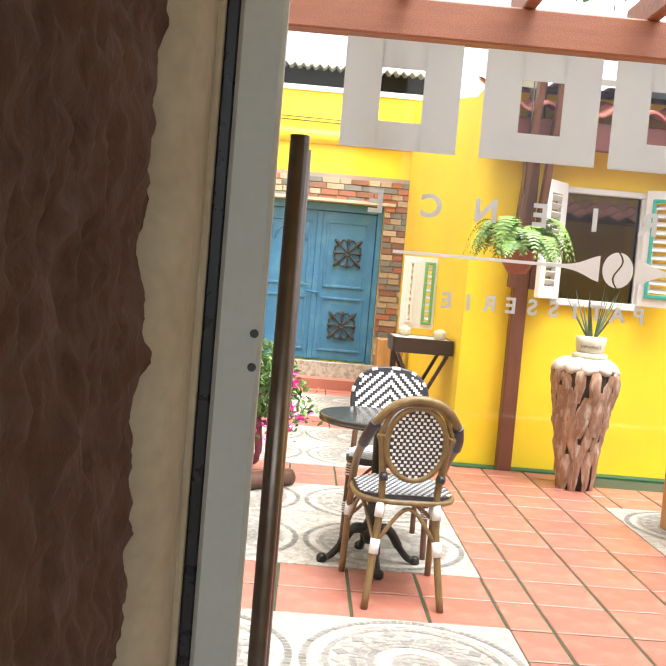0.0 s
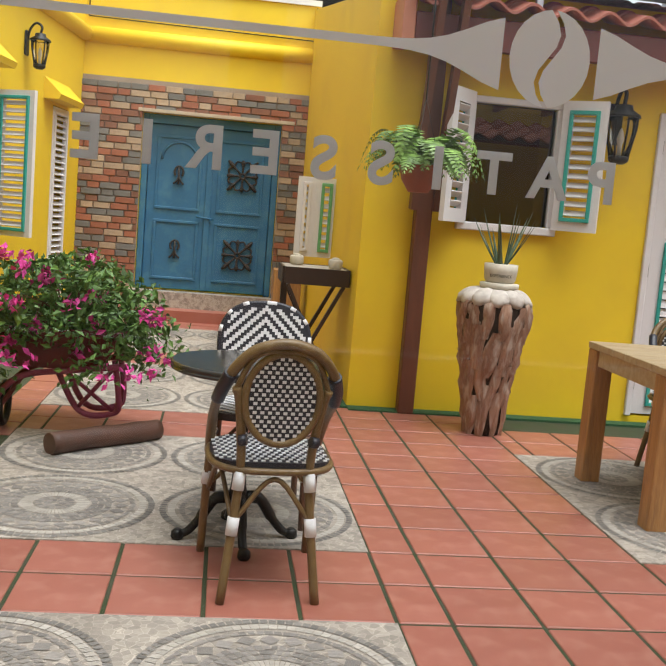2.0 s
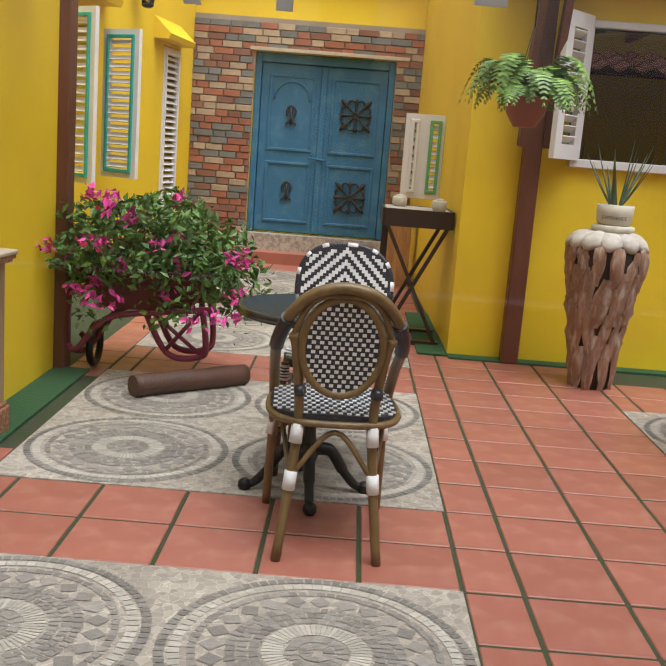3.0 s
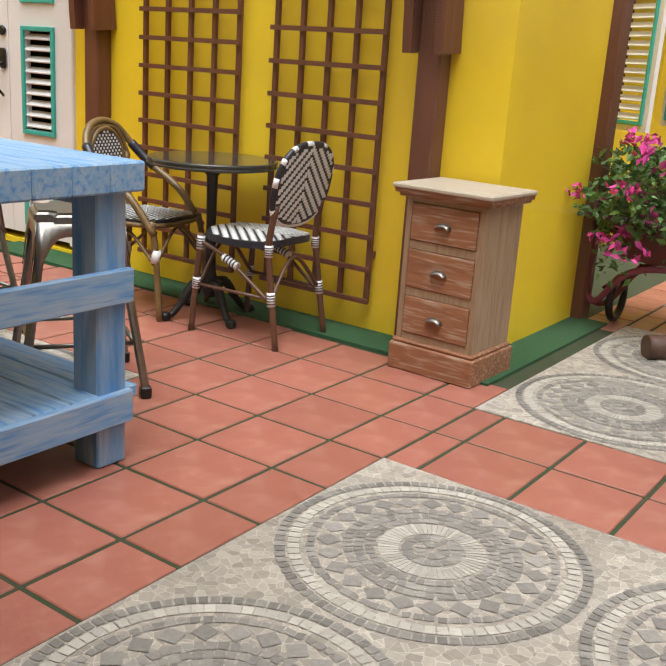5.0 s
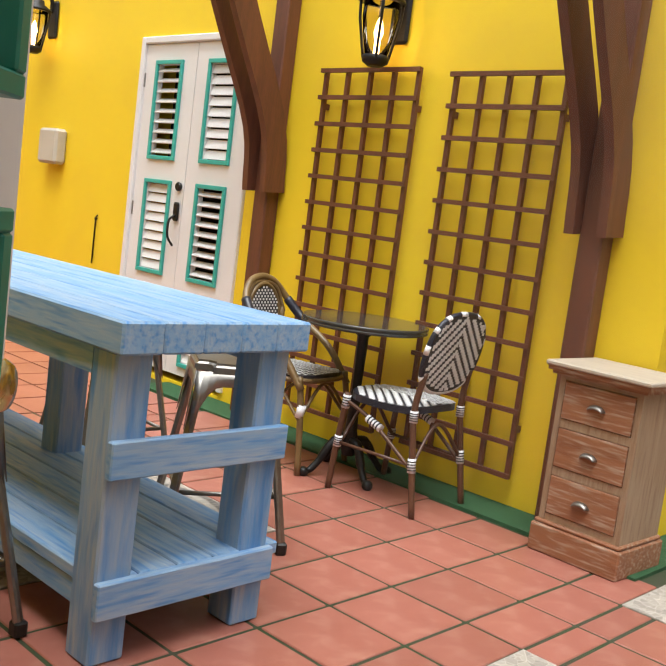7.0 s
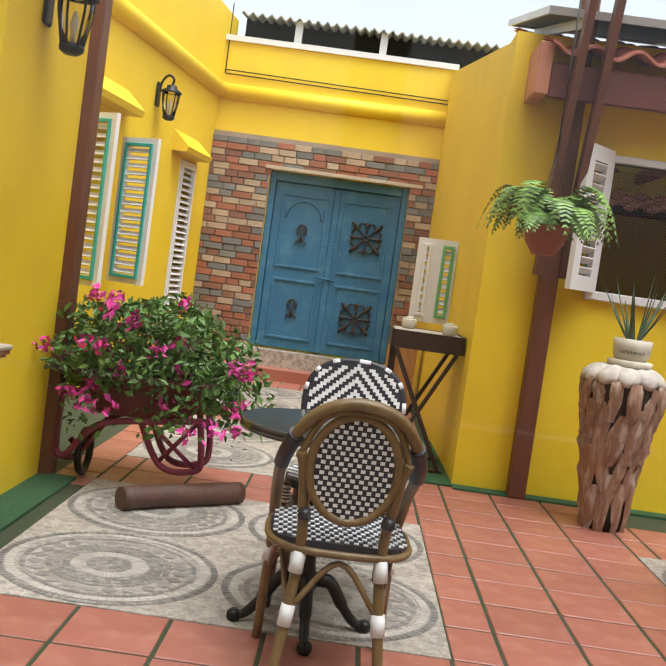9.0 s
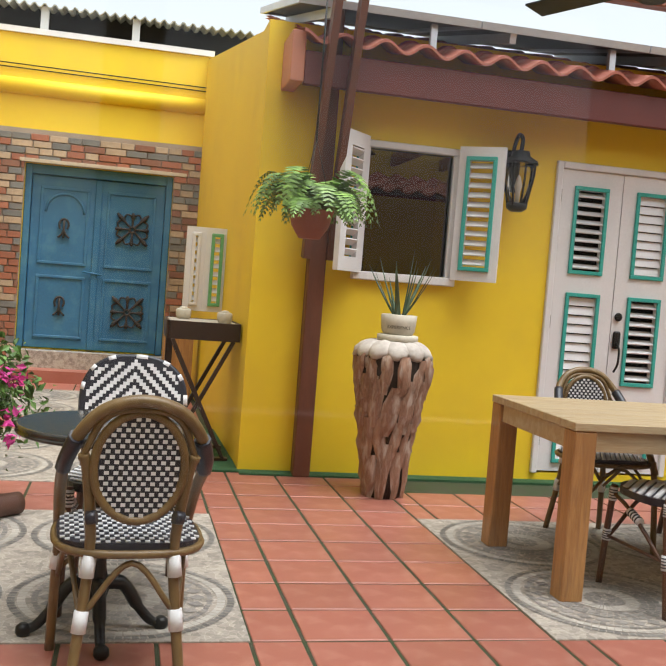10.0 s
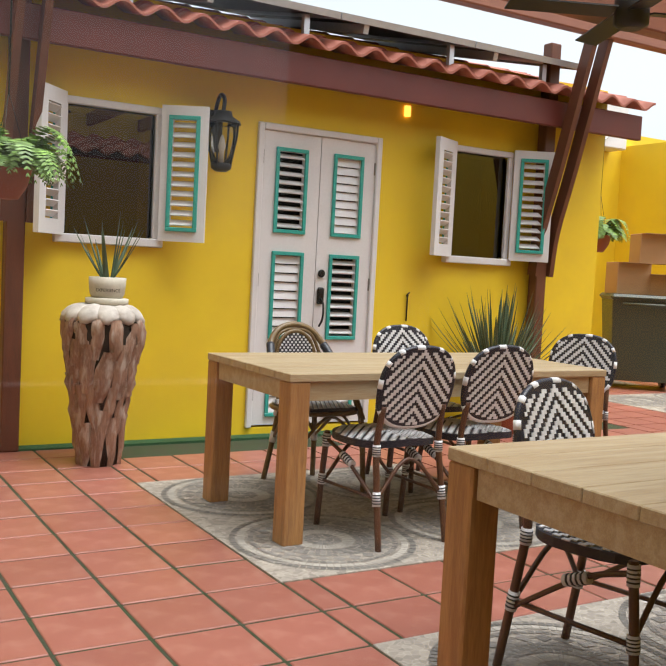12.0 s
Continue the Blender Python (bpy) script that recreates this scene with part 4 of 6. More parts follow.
def stool(m):
    s = thing("bar_stool", "gunmetal grey pressed steel stool", "stool", m, "steel bar stools")
    h = 0.66
    def seat(b):
        box(b, -0.15, 0.15, -0.15, 0.15, h - 0.035, h, 0.0)
        bmesh.ops.bevel(b, geom=[e for e in b.edges if abs(e.verts[0].co.z - e.verts[1].co.z) > 0.01], offset=0.06, segments=5, affect="EDGES")
        bmesh.ops.bevel(b, geom=[e for e in b.edges if all(v.co.z > h - 0.001 for v in e.verts) and len(e.link_faces) == 2 and e.calc_face_angle(0) > 0.5], offset=0.014, segments=3, affect="EDGES")
    one("seat", seat, STEEL, s)
    for sx in (-1, 1):
        for sy in (-1, 1):
            lg = one("leg", lambda b: [bar(b, (sx * 0.125, sy * 0.125, h - 0.05), (sx * 0.212, sy * 0.212, 0.03), 0.035, 0.022, 0.006)], STEEL, s)
            cube_part("rubber_foot", (sx * 0.212 - 0.02, sx * 0.212 + 0.02, sy * 0.212 - 0.02, sy * 0.212 + 0.02, 0, 0.045), IRON, lg, 0.006)
    def skirt(b):
        for k in range(4):
            m4 = Matrix.Rotation(k * math.pi / 2, 4, "Z")
            n = 12
            up = [b.verts.new(m4 @ Vector((-0.148 + 0.296 * i / n, 0.149, h - 0.03))) for i in range(n + 1)]
            dn = []
            for i in range(n + 1):
                u = abs(-1 + 2 * i / n)
                drop = 0.05 + 0.16 * max(0, (u - 0.35) / 0.65) ** 2.2
                dn.append(b.verts.new(m4 @ Vector(((-0.148 + 0.296 * i / n) * (1 + drop * 0.3), 0.149 + drop * 0.12, h - 0.03 - drop))))
            for i in range(n):
                b.faces.new((up[i], up[i + 1], dn[i + 1], dn[i])).smooth = True
    sk = one("skirt", skirt, STEEL, s)
    sm = sk.modifiers.new("thick", "SOLIDIFY")
    sm.thickness = 0.003
    for k in range(4):
        m4 = Matrix.Rotation(k * math.pi / 2, 4, "Z")
        one("footrest", lambda b: tube(b, [m4 @ Vector((-0.175, 0.178, 0.20)), m4 @ Vector((0.175, 0.178, 0.20))], 0.009, 8), STEEL, s)
    return s


s0 = stool(pose(-1.931, 4.006, 0, 0, 0, -31.9))
copy_thing(s0, pose(-2.813, 4.061, 0, 0, 0, -3))
copy_thing(s0, pose(-1.738, 2.796, 0, 0, 0, 2))


def chest():
    c = thing("drawer_chest", "narrow stripped wood chest with three drawers and cup pulls", "chest of drawers", pose(-1.223, 5.051, 0, 0, 0, -2))
    w, d, h = 0.397, 0.349, 0.772
    cube_part("plinth", (0, w, 0, d, 0, 0.115), CHEST, c, 0.006)
    cube_part("plinth_moulding", (0.008, w - 0.008, 0.008, d - 0.008, 0.115, 0.132), CHEST, c, 0.006)
    for x in (0.02, w - 0.045):
        cube_part("side", (x, x + 0.025, 0.022, d - 0.02, 0.132, 0.72), CHEST_Z, c)
    cube_part("back", (0.046, w - 0.046, d - 0.04, d - 0.02, 0.132, 0.72), CHEST_Z, c)
    for z0, z1 in ((0.132, 0.16), (0.318, 0.352), (0.512, 0.546), (0.70, 0.72)):
        cube_part("front_rail", (0.0455, w - 0.0455, 0.024, 0.06, z0, z1), CHEST_Z, c)
    for z0, z1 in ((0.163, 0.315), (0.355, 0.509), (0.549, 0.697)):
        dr = cube_part("drawer", (0.048, w - 0.048, 0.017, 0.24, z0, z1), CHEST, c, 0.003)
        zc = (z0 + z1) / 2
        def cup(b):
            n = 10
            rings = []
            for j in range(6):
                f = j / 5 * math.pi / 2
                rings.append([b.verts.new((w / 2 + 0.038 * math.cos(math.pi * i / n) * math.cos(f * 0.0 + 0) * (1 - 0.25 * (j / 5)), 0.016 - 0.022 * math.sin(f), zc - 0.012 + 0.024 * math.sin(math.pi * i / n) * math.cos(f * 0.8))) for i in range(n + 1)])
            for a, e in zip(rings, rings[1:]):
                for i in range(n):
                    b.faces.new((a[i], a[i + 1], e[i + 1], e[i])).smooth = True
        pl = one("cup_pull", cup, STEEL, dr, "dull metal cup pull")
        pm = pl.modifiers.new("thick", "SOLIDIFY")
        pm.thickness = 0.003
    def moulded(b):
        lv = [(0.012, 0.72), (-0.004, 0.735), (-0.018, 0.75), (-0.022, 0.752)]
        for (i0, z0), (i1, z1) in zip(lv, lv[1:]):
            box(b, i1, w - i1, i1, d, z0, z1 + 0.0005)
    one("cornice", moulded, CHEST, c)
    cube_part("top", (-0.028, w + 0.028, -0.028, d, 0.753, h), CHEST_TOP, c, 0.005)
    return c


chest()


def trellis(x0, x1, z0, z1, cols, rows):
    t = thing("trellis", "brown stained wooden lattice trellis fixed to the yellow wall", "trellis", None, "wall trellises")
    y = T_Y - 0.05
    for i in range(cols + 1):
        x = x0 + (x1 - x0) * i / cols
        cube_part("upright", (x - 0.011, x + 0.011, y + 0.001, y + 0.022, z0 - 0.012, z1 + 0.012), BROWN, t)
    for k in range(rows + 1):
        z = z0 + (z1 - z0) * k / rows
        cube_part("slat", (x0 - 0.022, x1 + 0.022, y - 0.018, y, z - 0.011, z + 0.011), BROWN, t)
    one("spacer", lambda b: [box(b, x - 0.01, x + 0.01, y + 0.0225, T_Y + 0.002, z, z + 0.03) for x in (x0, x1) for z in (z0 + 0.2, z1 - 0.2)], BROWN, t)


trellis(-3.050, -2.407, 0.155, 1.974, 4, 13)
trellis(-2.174, -1.571, 0.158, 1.948, 4, 12)


def louvre_panel(parent, x0, x1, z0, z1, trim, y=0.0, d=1, slant=38, proud=0.018):
    """Raised frame with slanting slats between (x0, x1, z0, z1) in the parent's plane; d the side it faces."""
    t = 0.026
    for q in ((x0 - t, x1 + t, z1, z1 + t), (x0 - t, x1 + t, z0 - t, z0), (x0 - t, x0, z0, z1), (x1, x1 + t, z0, z1)):
        a, b = sorted((y, y - d * proud))
        cube_part("louvre_frame", (q[0], q[1], a, b, q[2], q[3]), trim, parent, 0.003)
    n = max(3, round((z1 - z0) / 0.062))
    for k in range(n):
        z = z0 + (z1 - z0) * (k + 0.5) / n
        m = Matrix.Translation(((x0 + x1) / 2, y + d * 0.018, z)) @ Matrix.Rotation(radians(slant * d), 4, "X")
        cube_part("slat", (-(x1 - x0) / 2, (x1 - x0) / 2, -0.028, 0.028, -0.004, 0.004), WHITE, parent, 0, "", m)


def leaf_panel(name, w, z0, z1, m, panels, parent=None, trim=TEAL, th=0.035, slants=(38, 38, 38), proud=0.018):
    """A white door or shutter leaf lying in its local xz plane from x = 0 to w, pierced behind each louvred panel."""
    lf = new(name)
    lf.matrix_basis = m
    if parent:
        lf.parent = parent
    bd = bmesh.new()
    cut_wall(bd, 0, w, 0, th, z0, z1, panels)
    part("leaf", bd, WHITE, lf)
    for p, sl in zip(panels, slants):
        louvre_panel(lf, *p, trim, slant=sl, proud=proud)
    return lf


def window(x0, x1, z0, z1, left, right, ls, rs):
    """A framed window in the north wall with two louvred shutters, opened by the angles given."""
    w = thing("window_1", "white framed window with open white and turquoise louvred shutters", "window", pose(0, 0, 0), kind="structure")
    f = 0.045
    for q in ((x0 - f, x1 + f, z1, z1 + f), (x0 - f, x0, z0, z1), (x1, x1 + f, z0, z1)):
        cube_part("window_frame", (q[0], q[1], W_Y - 0.03, W_Y + 0.05, q[2], q[3]), WHITE, w, 0.006)
    cube_part("window_sill", (x0 - f - 0.02, x1 + f + 0.02, W_Y - 0.05, W_Y + 0.05, z0 - 0.055, z0), WHITE, w, 0.006)
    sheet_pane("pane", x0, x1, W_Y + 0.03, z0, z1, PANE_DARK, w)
    tagged(leaf_panel("shutter", ls, z0 - 0.01, z1 + 0.06, pose(x0 - f + 0.005, W_Y - 0.035, 0, 0, 0, 180 + left), [(0.075, ls - 0.075, z0 + 0.08, z1 - 0.03)]), "white louvred window shutter with turquoise trim, standing open", "shutter", "window shutters")
    tagged(leaf_panel("shutter", rs, z0 - 0.01, z1 + 0.06, pose(x1 + f - 0.005, W_Y - 0.035, 0, 0, 0, -right) @ Matrix.Translation((0, -0.035, 0)), [(0.075, rs - 0.075, z0 + 0.08, z1 - 0.03)]), "white louvred window shutter with turquoise trim, standing open", "shutter", "window shutters")


window(1.95, 2.515, 1.33, 2.125, 48, 33, 0.30, 0.30)
window(4.935, 5.47, 1.35, 2.16, 27, 30, 0.30, 0.32)


def double_door(x0, x1, z1, y, name="door_2", side=1, knob=1.16):
    d = thing(name, "closed white double door with turquoise framed louvre panels", "door", pose(0, y, 0), kind="structure")
    f = 0.045
    for q in ((x0 - f, x0, 0.06, z1 + f), (x1, x1 + f, 0.06, z1 + f), (x0, x1, z1, z1 + f)):
        cube_part("door_frame", (q[0], q[1], -0.02, 0.06, q[2], q[3]), WHITE, d, 0.006)
    mid, h = (x0 + x1) / 2, z1
    for a, b in ((x0, mid - 0.003), (mid + 0.003, x1)):
        w = b - a
        lf = leaf_panel("door_leaf", w, 0.075, z1 - 0.003, pose(a, 0.004, 0), [(w * 0.28, w * 0.72, 1.455, h - 0.135), (w * 0.28, w * 0.72, 0.71, 1.275), (w * 0.28, w * 0.72, 0.16, 0.45)], d, slants=(30, 72, 72) if a == x0 else (72, 30, 72))
        for z in (0.25, 1.05, 1.9):
            hx = -0.004 if a == x0 else w - 0.008
            cube_part("hinge", (hx, hx + 0.012, -0.008, 0.0, z, z + 0.09), STEEL, lf)
    lf = one("door_handle", lambda b: [lathe(b, [(0.026, 0), (0.03, 0.01), (0.022, 0.02)], 14, (0, 0, 0))], IRON, d, "black thumb-latch door handle")
    lf.matrix_basis = pose(mid + side * 0.045, 0.0, knob, 90)
    one("latch_plate", lambda b: box(b, -0.028, 0.028, -0.016, 0, -0.06, 0.06, 0.01), IRON, lf).matrix_basis = pose(0, -0.16, 0, -90)
    one("pull", lambda b: tube(b, smooth([(0, -0.01, -0.02), (0, -0.055, -0.06), (0, -0.055, -0.16), (0, -0.01, -0.22)]), [0.008] * 19, 8), IRON, lf).matrix_basis = pose(0, -0.16, 0, -90)
    # black sheet paints the darkness seen between the louvres
    cube_part("shade_backing", (x0, x1, 0.25, 0.26, 0, z1), SHADE_BLACK, d)
    return d


double_door(3.290, 4.211, 2.13, W_Y - 0.005)
double_door(-4.815, -3.701, 2.178, T_Y - 0.005, "door_3", -1, 1.27)

# open outer leaf beside the glass door
ol = leaf_panel("outer_door", 0.44, 0.02, 2.08, pose(-0.12, 2.0, 0, 0, 0, 131), [(0.09, 0.30, 0.50, 1.165), (0.09, 0.30, 1.33, 1.98)], None, TEAL_DARK, proud=0.045)
tagged(ol, "open white wooden outer door with deep teal louvre trim", "door")
kb = one("knob", lambda b: lathe(b, [(0.012, 0), (0.012, 0.03), (0.026, 0.04), (0.032, 0.056), (0.026, 0.072), (0.008, 0.08)], 18), BRASS, ol, "round brass knob")
kb.matrix_basis = pose(0.36, -0.001, 0.99, 90) @ Matrix.Diagonal((1, 1, 0.55, 1))


# ---- lanterns ----
def lantern(m, label, lit=False, size=1.25):
    l = thing("wall_lantern", label, "lantern", m @ Matrix.Scale(size, 4), "wall lanterns")
    one("back_plate", lambda b: box(b, -0.05, 0.05, -0.02, 0, -0.10, 0.12, 0.012), IRON, l)
    one("arm", lambda b: tube(b, smooth([(0, -0.015, 0.05), (0, -0.04, 0.14), (0, -0.09, 0.19), (0, -0.14, 0.16), (0, -0.13, 0.10)]), 0.011, 8), IRON, l)
    c = (0, -0.13, 0)
    one("cap", lambda b: lathe(b, [(0.095, 0.035), (0.09, 0.05), (0.05, 0.075), (0.045, 0.10), (0.015, 0.105)], 20, c), IRON, l)
    g = one("glass", lambda b: lathe(b, [(0.045, -0.17), (0.06, -0.10), (0.072, -0.03), (0.074, 0.034)], 20, c), LAMP_GLASS, l, "clear rippled glass body")
    g.visible_shadow = False
    for k in range(4):
        a = math.pi / 4 + k * math.pi / 2
        one("rib", lambda b: tube(b, smooth([(c[0] + r * math.cos(a), c[1] + r * math.sin(a), z) for r, z in ((0.084, 0.035), (0.080, -0.03), (0.066, -0.10), (0.05, -0.18))], 3), 0.006, 6), IRON, l)
    one("base_ring", lambda b: lathe(b, [(0.03, -0.21), (0.052, -0.195), (0.056, -0.175), (0.05, -0.168)], 20, c), IRON, l)
    one("bulb", lambda b: lathe(b, [(0.012, -0.165), (0.012, -0.11), (0.02, -0.08), (0.012, -0.04), (0.003, -0.02)], 12, c), BULB if lit else WEAVE_W, l)
    return l


lantern(pose(2.915, W_Y, 2.055), "black wall lantern with rippled glass beside white door")
lantern(pose(-2.600, T_Y, 2.231), "lit black wall lantern above the trellis", True)
lantern(pose(-6.085, T_Y, 2.382), "lit black wall lantern on the yellow wall", True)
lantern(pose(L1_X, 5.84, 2.19, 0, 0, 90), "black wall lantern on the corner wall", False, 0.98)
lantern(SKEW @ pose(0, -1.82, 2.59, 0, 0, 90), "black wall lantern on the passage wall", False, 1.0)
tagged(cube_part("wall_light", (4.44, 4.485, W_Y - 0.03, W_Y, 2.36, 2.44), AMBER, None, 0.004), "small amber glowing light box on yellow wall", "light")
gb = thing("wall_box", "grey-beige plastic wall box with rounded front", "box", pose(-5.872, T_Y, 1.456))
cube_part("housing", (-0.13, 0.13, -0.10, 0, -0.13, 0.13), GREY_PLASTIC, gb, 0.02)
for x, z0, z1, y in ((-5.242, 0.655, 0.985, T_Y), (4.56, 0.83, 1.035, W_Y), (-7.3, 0.85, 0.95, T_Y)):
    h = thing("door_hook", "thin dark iron hold-back hook on the wall", "hook")
    one("rod", lambda b: tube(b, [(x, y - 0.012, z0), (x, y - 0.012, z1), (x + 0.02, y - 0.012, z1 + 0.015)], 0.006, 6), IRON, h)
    one("pin", lambda b: tube(b, [(x, y - 0.02, z1 - 0.01), (x, y, z1 - 0.01)], 0.008, 6), IRON, h)


# ---- driftwood vase with aloe ----
def vase():
    v = thing("driftwood_vase", "tall tapered vase of split driftwood pieces", "vase", pose(2.05, 7.10, 0) @ Matrix.Diagonal((1.08, 1.08, 1.0, 1)))
    def rad(z):
        for (z0, r0), (z1, r1) in zip(((0, 0.115), (0.35, 0.145), (0.72, 0.205), (0.83, 0.215), (0.93, 0.14)), ((0.35, 0.145), (0.72, 0.205), (0.83, 0.215), (0.93, 0.14), (0.95, 0.1))):
            if z <= z1:
                return r0 + (r1 - r0) * (z - z0) / (z1 - z0)
        return 0.1
    # near-black core paints the shade in the gaps between driftwood pieces
    one("core", lambda b: lathe(b, [(rad(z) - 0.016, z) for z in (0, 0.1, 0.2, 0.35, 0.5, 0.72, 0.83, 0.90)], 28), GAP_SHADE_SOIL, v)
    rnd = random.Random(4)
    bm_rows = [(0.0, 0.30), (0.20, 0.50), (0.40, 0.70), (0.60, 0.87)]
    for ri, (za, zb) in enumerate(bm_rows):
        n = (10, 11, 12, 13)[ri]
        for k in range(n):
            a0 = 2 * math.pi * (k + 0.3 * ri) / n
            z0, z1 = za + rnd.uniform(-0.03, 0.03) * (ri > 0), zb + rnd.uniform(-0.05, 0.04)
            z0, z1 = max(0, z0), min(0.87, z1)
            w = 2 * math.pi / n * rnd.uniform(0.70, 1.12)
            lean = rnd.uniform(-0.16, 0.16)
            rnd_out = rnd.uniform(-0.004, 0.012)
            bm = bmesh.new()
            rows = []
            for j in range(7):
                z = z0 + (z1 - z0) * j / 6
                taper = 0.5 + 0.5 * math.sin(math.pi * min(1, max(0, (j + 0.8) / 7.6)))
                row = []
                for i in range(6):
                    u = -1 + 2 * i / 5
                    a = a0 + w / 2 * u * taper + lean * (j / 3 - 1) + 0.10 * noise.noise(Vector((z * 7, k * 3.1, ri)))
                    bulge = 0.013 * (1 - abs(u) ** 3) * taper + 0.020 * noise.noise(Vector((a * 9, z * 14, ri + 2)))
                    r = rad(z) - 0.012 + bulge * 1.2 + rnd_out
                    row.append(bm.verts.new((r * math.cos(a), r * math.sin(a), z)))
                rows.append(row)
            for p, q in zip(rows, rows[1:]):
                for i in range(5):
                    bm.faces.new((p[i], p[i + 1], q[i + 1], q[i])).smooth = True
            part("driftwood_piece", bm, BARK, v)
    for k in range(11):
        a = 2 * math.pi * k / 11
        bm = bmesh.new()
        r0 = bmesh.ops.create_icosphere(bm, subdivisions=2, radius=1)
        for q in bm.verts:
            q.co = Vector((q.co.x * 0.075 * (1 + 0.25 * noise.noise(q.co * 1.5 + Vector((k, 0, 0)))), q.co.y * 0.066, q.co.z * 0.04))
        bmesh.ops.transform(bm, matrix=Matrix.Rotation(a, 4, "Z") @ Matrix.Translation((0.158, 0, 0.875)) @ Matrix.Rotation(radians(38), 4, "Y"), verts=bm.verts)
        for f in bm.faces:
            f.smooth = True
        part("rim_piece", bm, BARK_PALE, v)
    one("top", lambda b: lathe(b, [(0.10, 0.88), (0.145, 0.905), (0.10, 0.925)], 20), BARK_PALE, v)


vase()
pot = thing("flower_pot", "pale stone pot on saucer with spiky aloe", "potted plant", pose(2.07, 7.10, 0.925))
one("saucer", lambda b: lathe(b, [(0.115, 0), (0.122, 0.01), (0.122, 0.035), (0.108, 0.038)], 28), POT, pot)
one("pot", lambda b: lathe(b, [(0.085, 0.038), (0.098, 0.06), (0.104, 0.11), (0.106, 0.155), (0.094, 0.157), (0.090, 0.14)], 28), POT, pot)
cu = bpy.data.curves.new("word", "FONT")
cu.body, cu.size, cu.align_x, cu.extrude = "EXPERIENCE", 0.026, "CENTER", 0.0004
tmp = bpy.data.objects.new("word", cu)
scene.collection.objects.link(tmp)
me = bpy.data.meshes.new_from_object(tmp.evaluated_get(bpy.context.evaluated_depsgraph_get()))
bpy.data.objects.remove(tmp)
for q in me.vertices:
    a = -math.pi / 2 - 0.25 + q.co.x / 0.1045
    q.co = Vector((0.1055 * math.cos(a), 0.1055 * math.sin(a), 0.075 + q.co.y))
me.materials.append(IRON)
wd = new("painted_word", me)
wd.parent = pot
wd["label"] = "black painted word"


def blades(b, n, length, width, spread, base, rnd, droop=0.0):
    """Fleshy pointed leaves fanning out of a rosette."""
    for k in range(n):
        a = rnd.uniform(0, 2 * math.pi)
        ln, tl = length * rnd.uniform(0.6, 1.05), spread * rnd.uniform(0.1, 1)
        d = Vector((math.cos(a), math.sin(a), 0))
        side = Vector((-d.y, d.x, 0))
        prev = None
        for j in range(6):
            t = j / 5
            p = Vector(base) + d * (0.02 + ln * math.sin(tl) * t * (1 - 0.15 * t)) + Vector((0, 0, ln * math.cos(tl) * t - droop * t * t * ln))
            w = width * (1 - t) ** 0.7 + 0.001
            row = [b.verts.new(p - side * w), b.verts.new(p - d * w * 0.55 - Vector((0, 0, w * 0.3))), b.verts.new(p + side * w), b.verts.new(p + d * w * 0.25)]
            if prev:
                for i in range(4):
                    b.faces.new((prev[i], prev[(i + 1) % 4], row[(i + 1) % 4], row[i])).smooth = True
            prev = row


one("aloe", lambda b: blades(b, 15, 0.40, 0.016, 0.75, (0, 0, 0.13), random.Random(2)), ALOE, pot, "grey-green aloe leaves")
ag = thing("agave_plant", "dense clump of blue-green spiky leaves in pot", "potted plant", pose(5.15, 7.25, 0))
one("pot", lambda b: lathe(b, [(0.15, 0), (0.19, 0.25), (0.21, 0.38), (0.18, 0.38), (0.17, 0.33)], 24), CLAY, ag)
one("leaves", lambda b: blades(b, 170, 0.80, 0.019, 1.0, (0, 0, 0.34), random.Random(6)), ALOE, ag)


# ---- hanging ferns ----
def hanging_fern(m, n, length, cord, label):
    f = thing("hanging_fern", label, "hanging plant", m, "hanging ferns")
    one("pot", lambda b: lathe(b, [(0.06, -0.13), (0.105, -0.06), (0.125, 0.02), (0.13, 0.03), (0.11, 0.03), (0.10, 0.0)], 22), CLAY, f)
    rnd = random.Random(n)
    def fronds(b):
        for k in range(n):
            a, ln = rnd.uniform(0, 2 * math.pi), length * rnd.uniform(0.55, 1.1)
            rise = rnd.uniform(0.6, 2.1)
            d = Vector((math.cos(a), math.sin(a), 0))
            side = Vector((-d.y, d.x, 0))
            pts = [Vector((0, 0, 0.02)) + d * (0.05 + ln * t * (0.95 - 0.25 * t)) + Vector((0, 0, ln * (rise * t - (rise + 0.15) * t * t))) for t in [j / 20 for j in range(21)]]
            for j in range(2, 20):
                t = j / 20
                w = 0.062 * math.sin(math.pi * min(1, t * 0.9 + 0.12)) + 0.006
                fw = (pts[j + 1] - pts[j]).normalized()
                for s in (-1, 1):
                    tip = pts[j] + side * s * w + fw * 0.012 + Vector((0, 0, -0.008 * rnd.random()))
                    b.faces.new([b.verts.new(q) for q in (pts[j] - fw * 0.006, (pts[j] + tip) / 2 - fw * 0.008, tip, (pts[j] + tip) / 2 + fw * 0.008, pts[j] + fw * 0.006)])
    one("fronds", fronds, FERN, f, "arching green fern fronds")
    for k in range(3):
        a = 2 * math.pi * k / 3
        one("chain", lambda b: tube(b, [(0.12 * math.cos(a), 0.12 * math.sin(a), 0.02), (0, 0, 0.42)], 0.002, 5), IRON, f)
    one("hook", lambda b: tube(b, [(0, 0, 0.40), (0, 0, cord)], 0.005, 6), IRON, f)


hanging_fern(pose(1.46, 6.92, 1.60), 80, 0.46, 1.42, "lush green fern in hanging terracotta pot")
hanging_fern(pose(7.10, 8.2, 1.62), 70, 0.36, 1.3, "green fern in hanging clay pot")
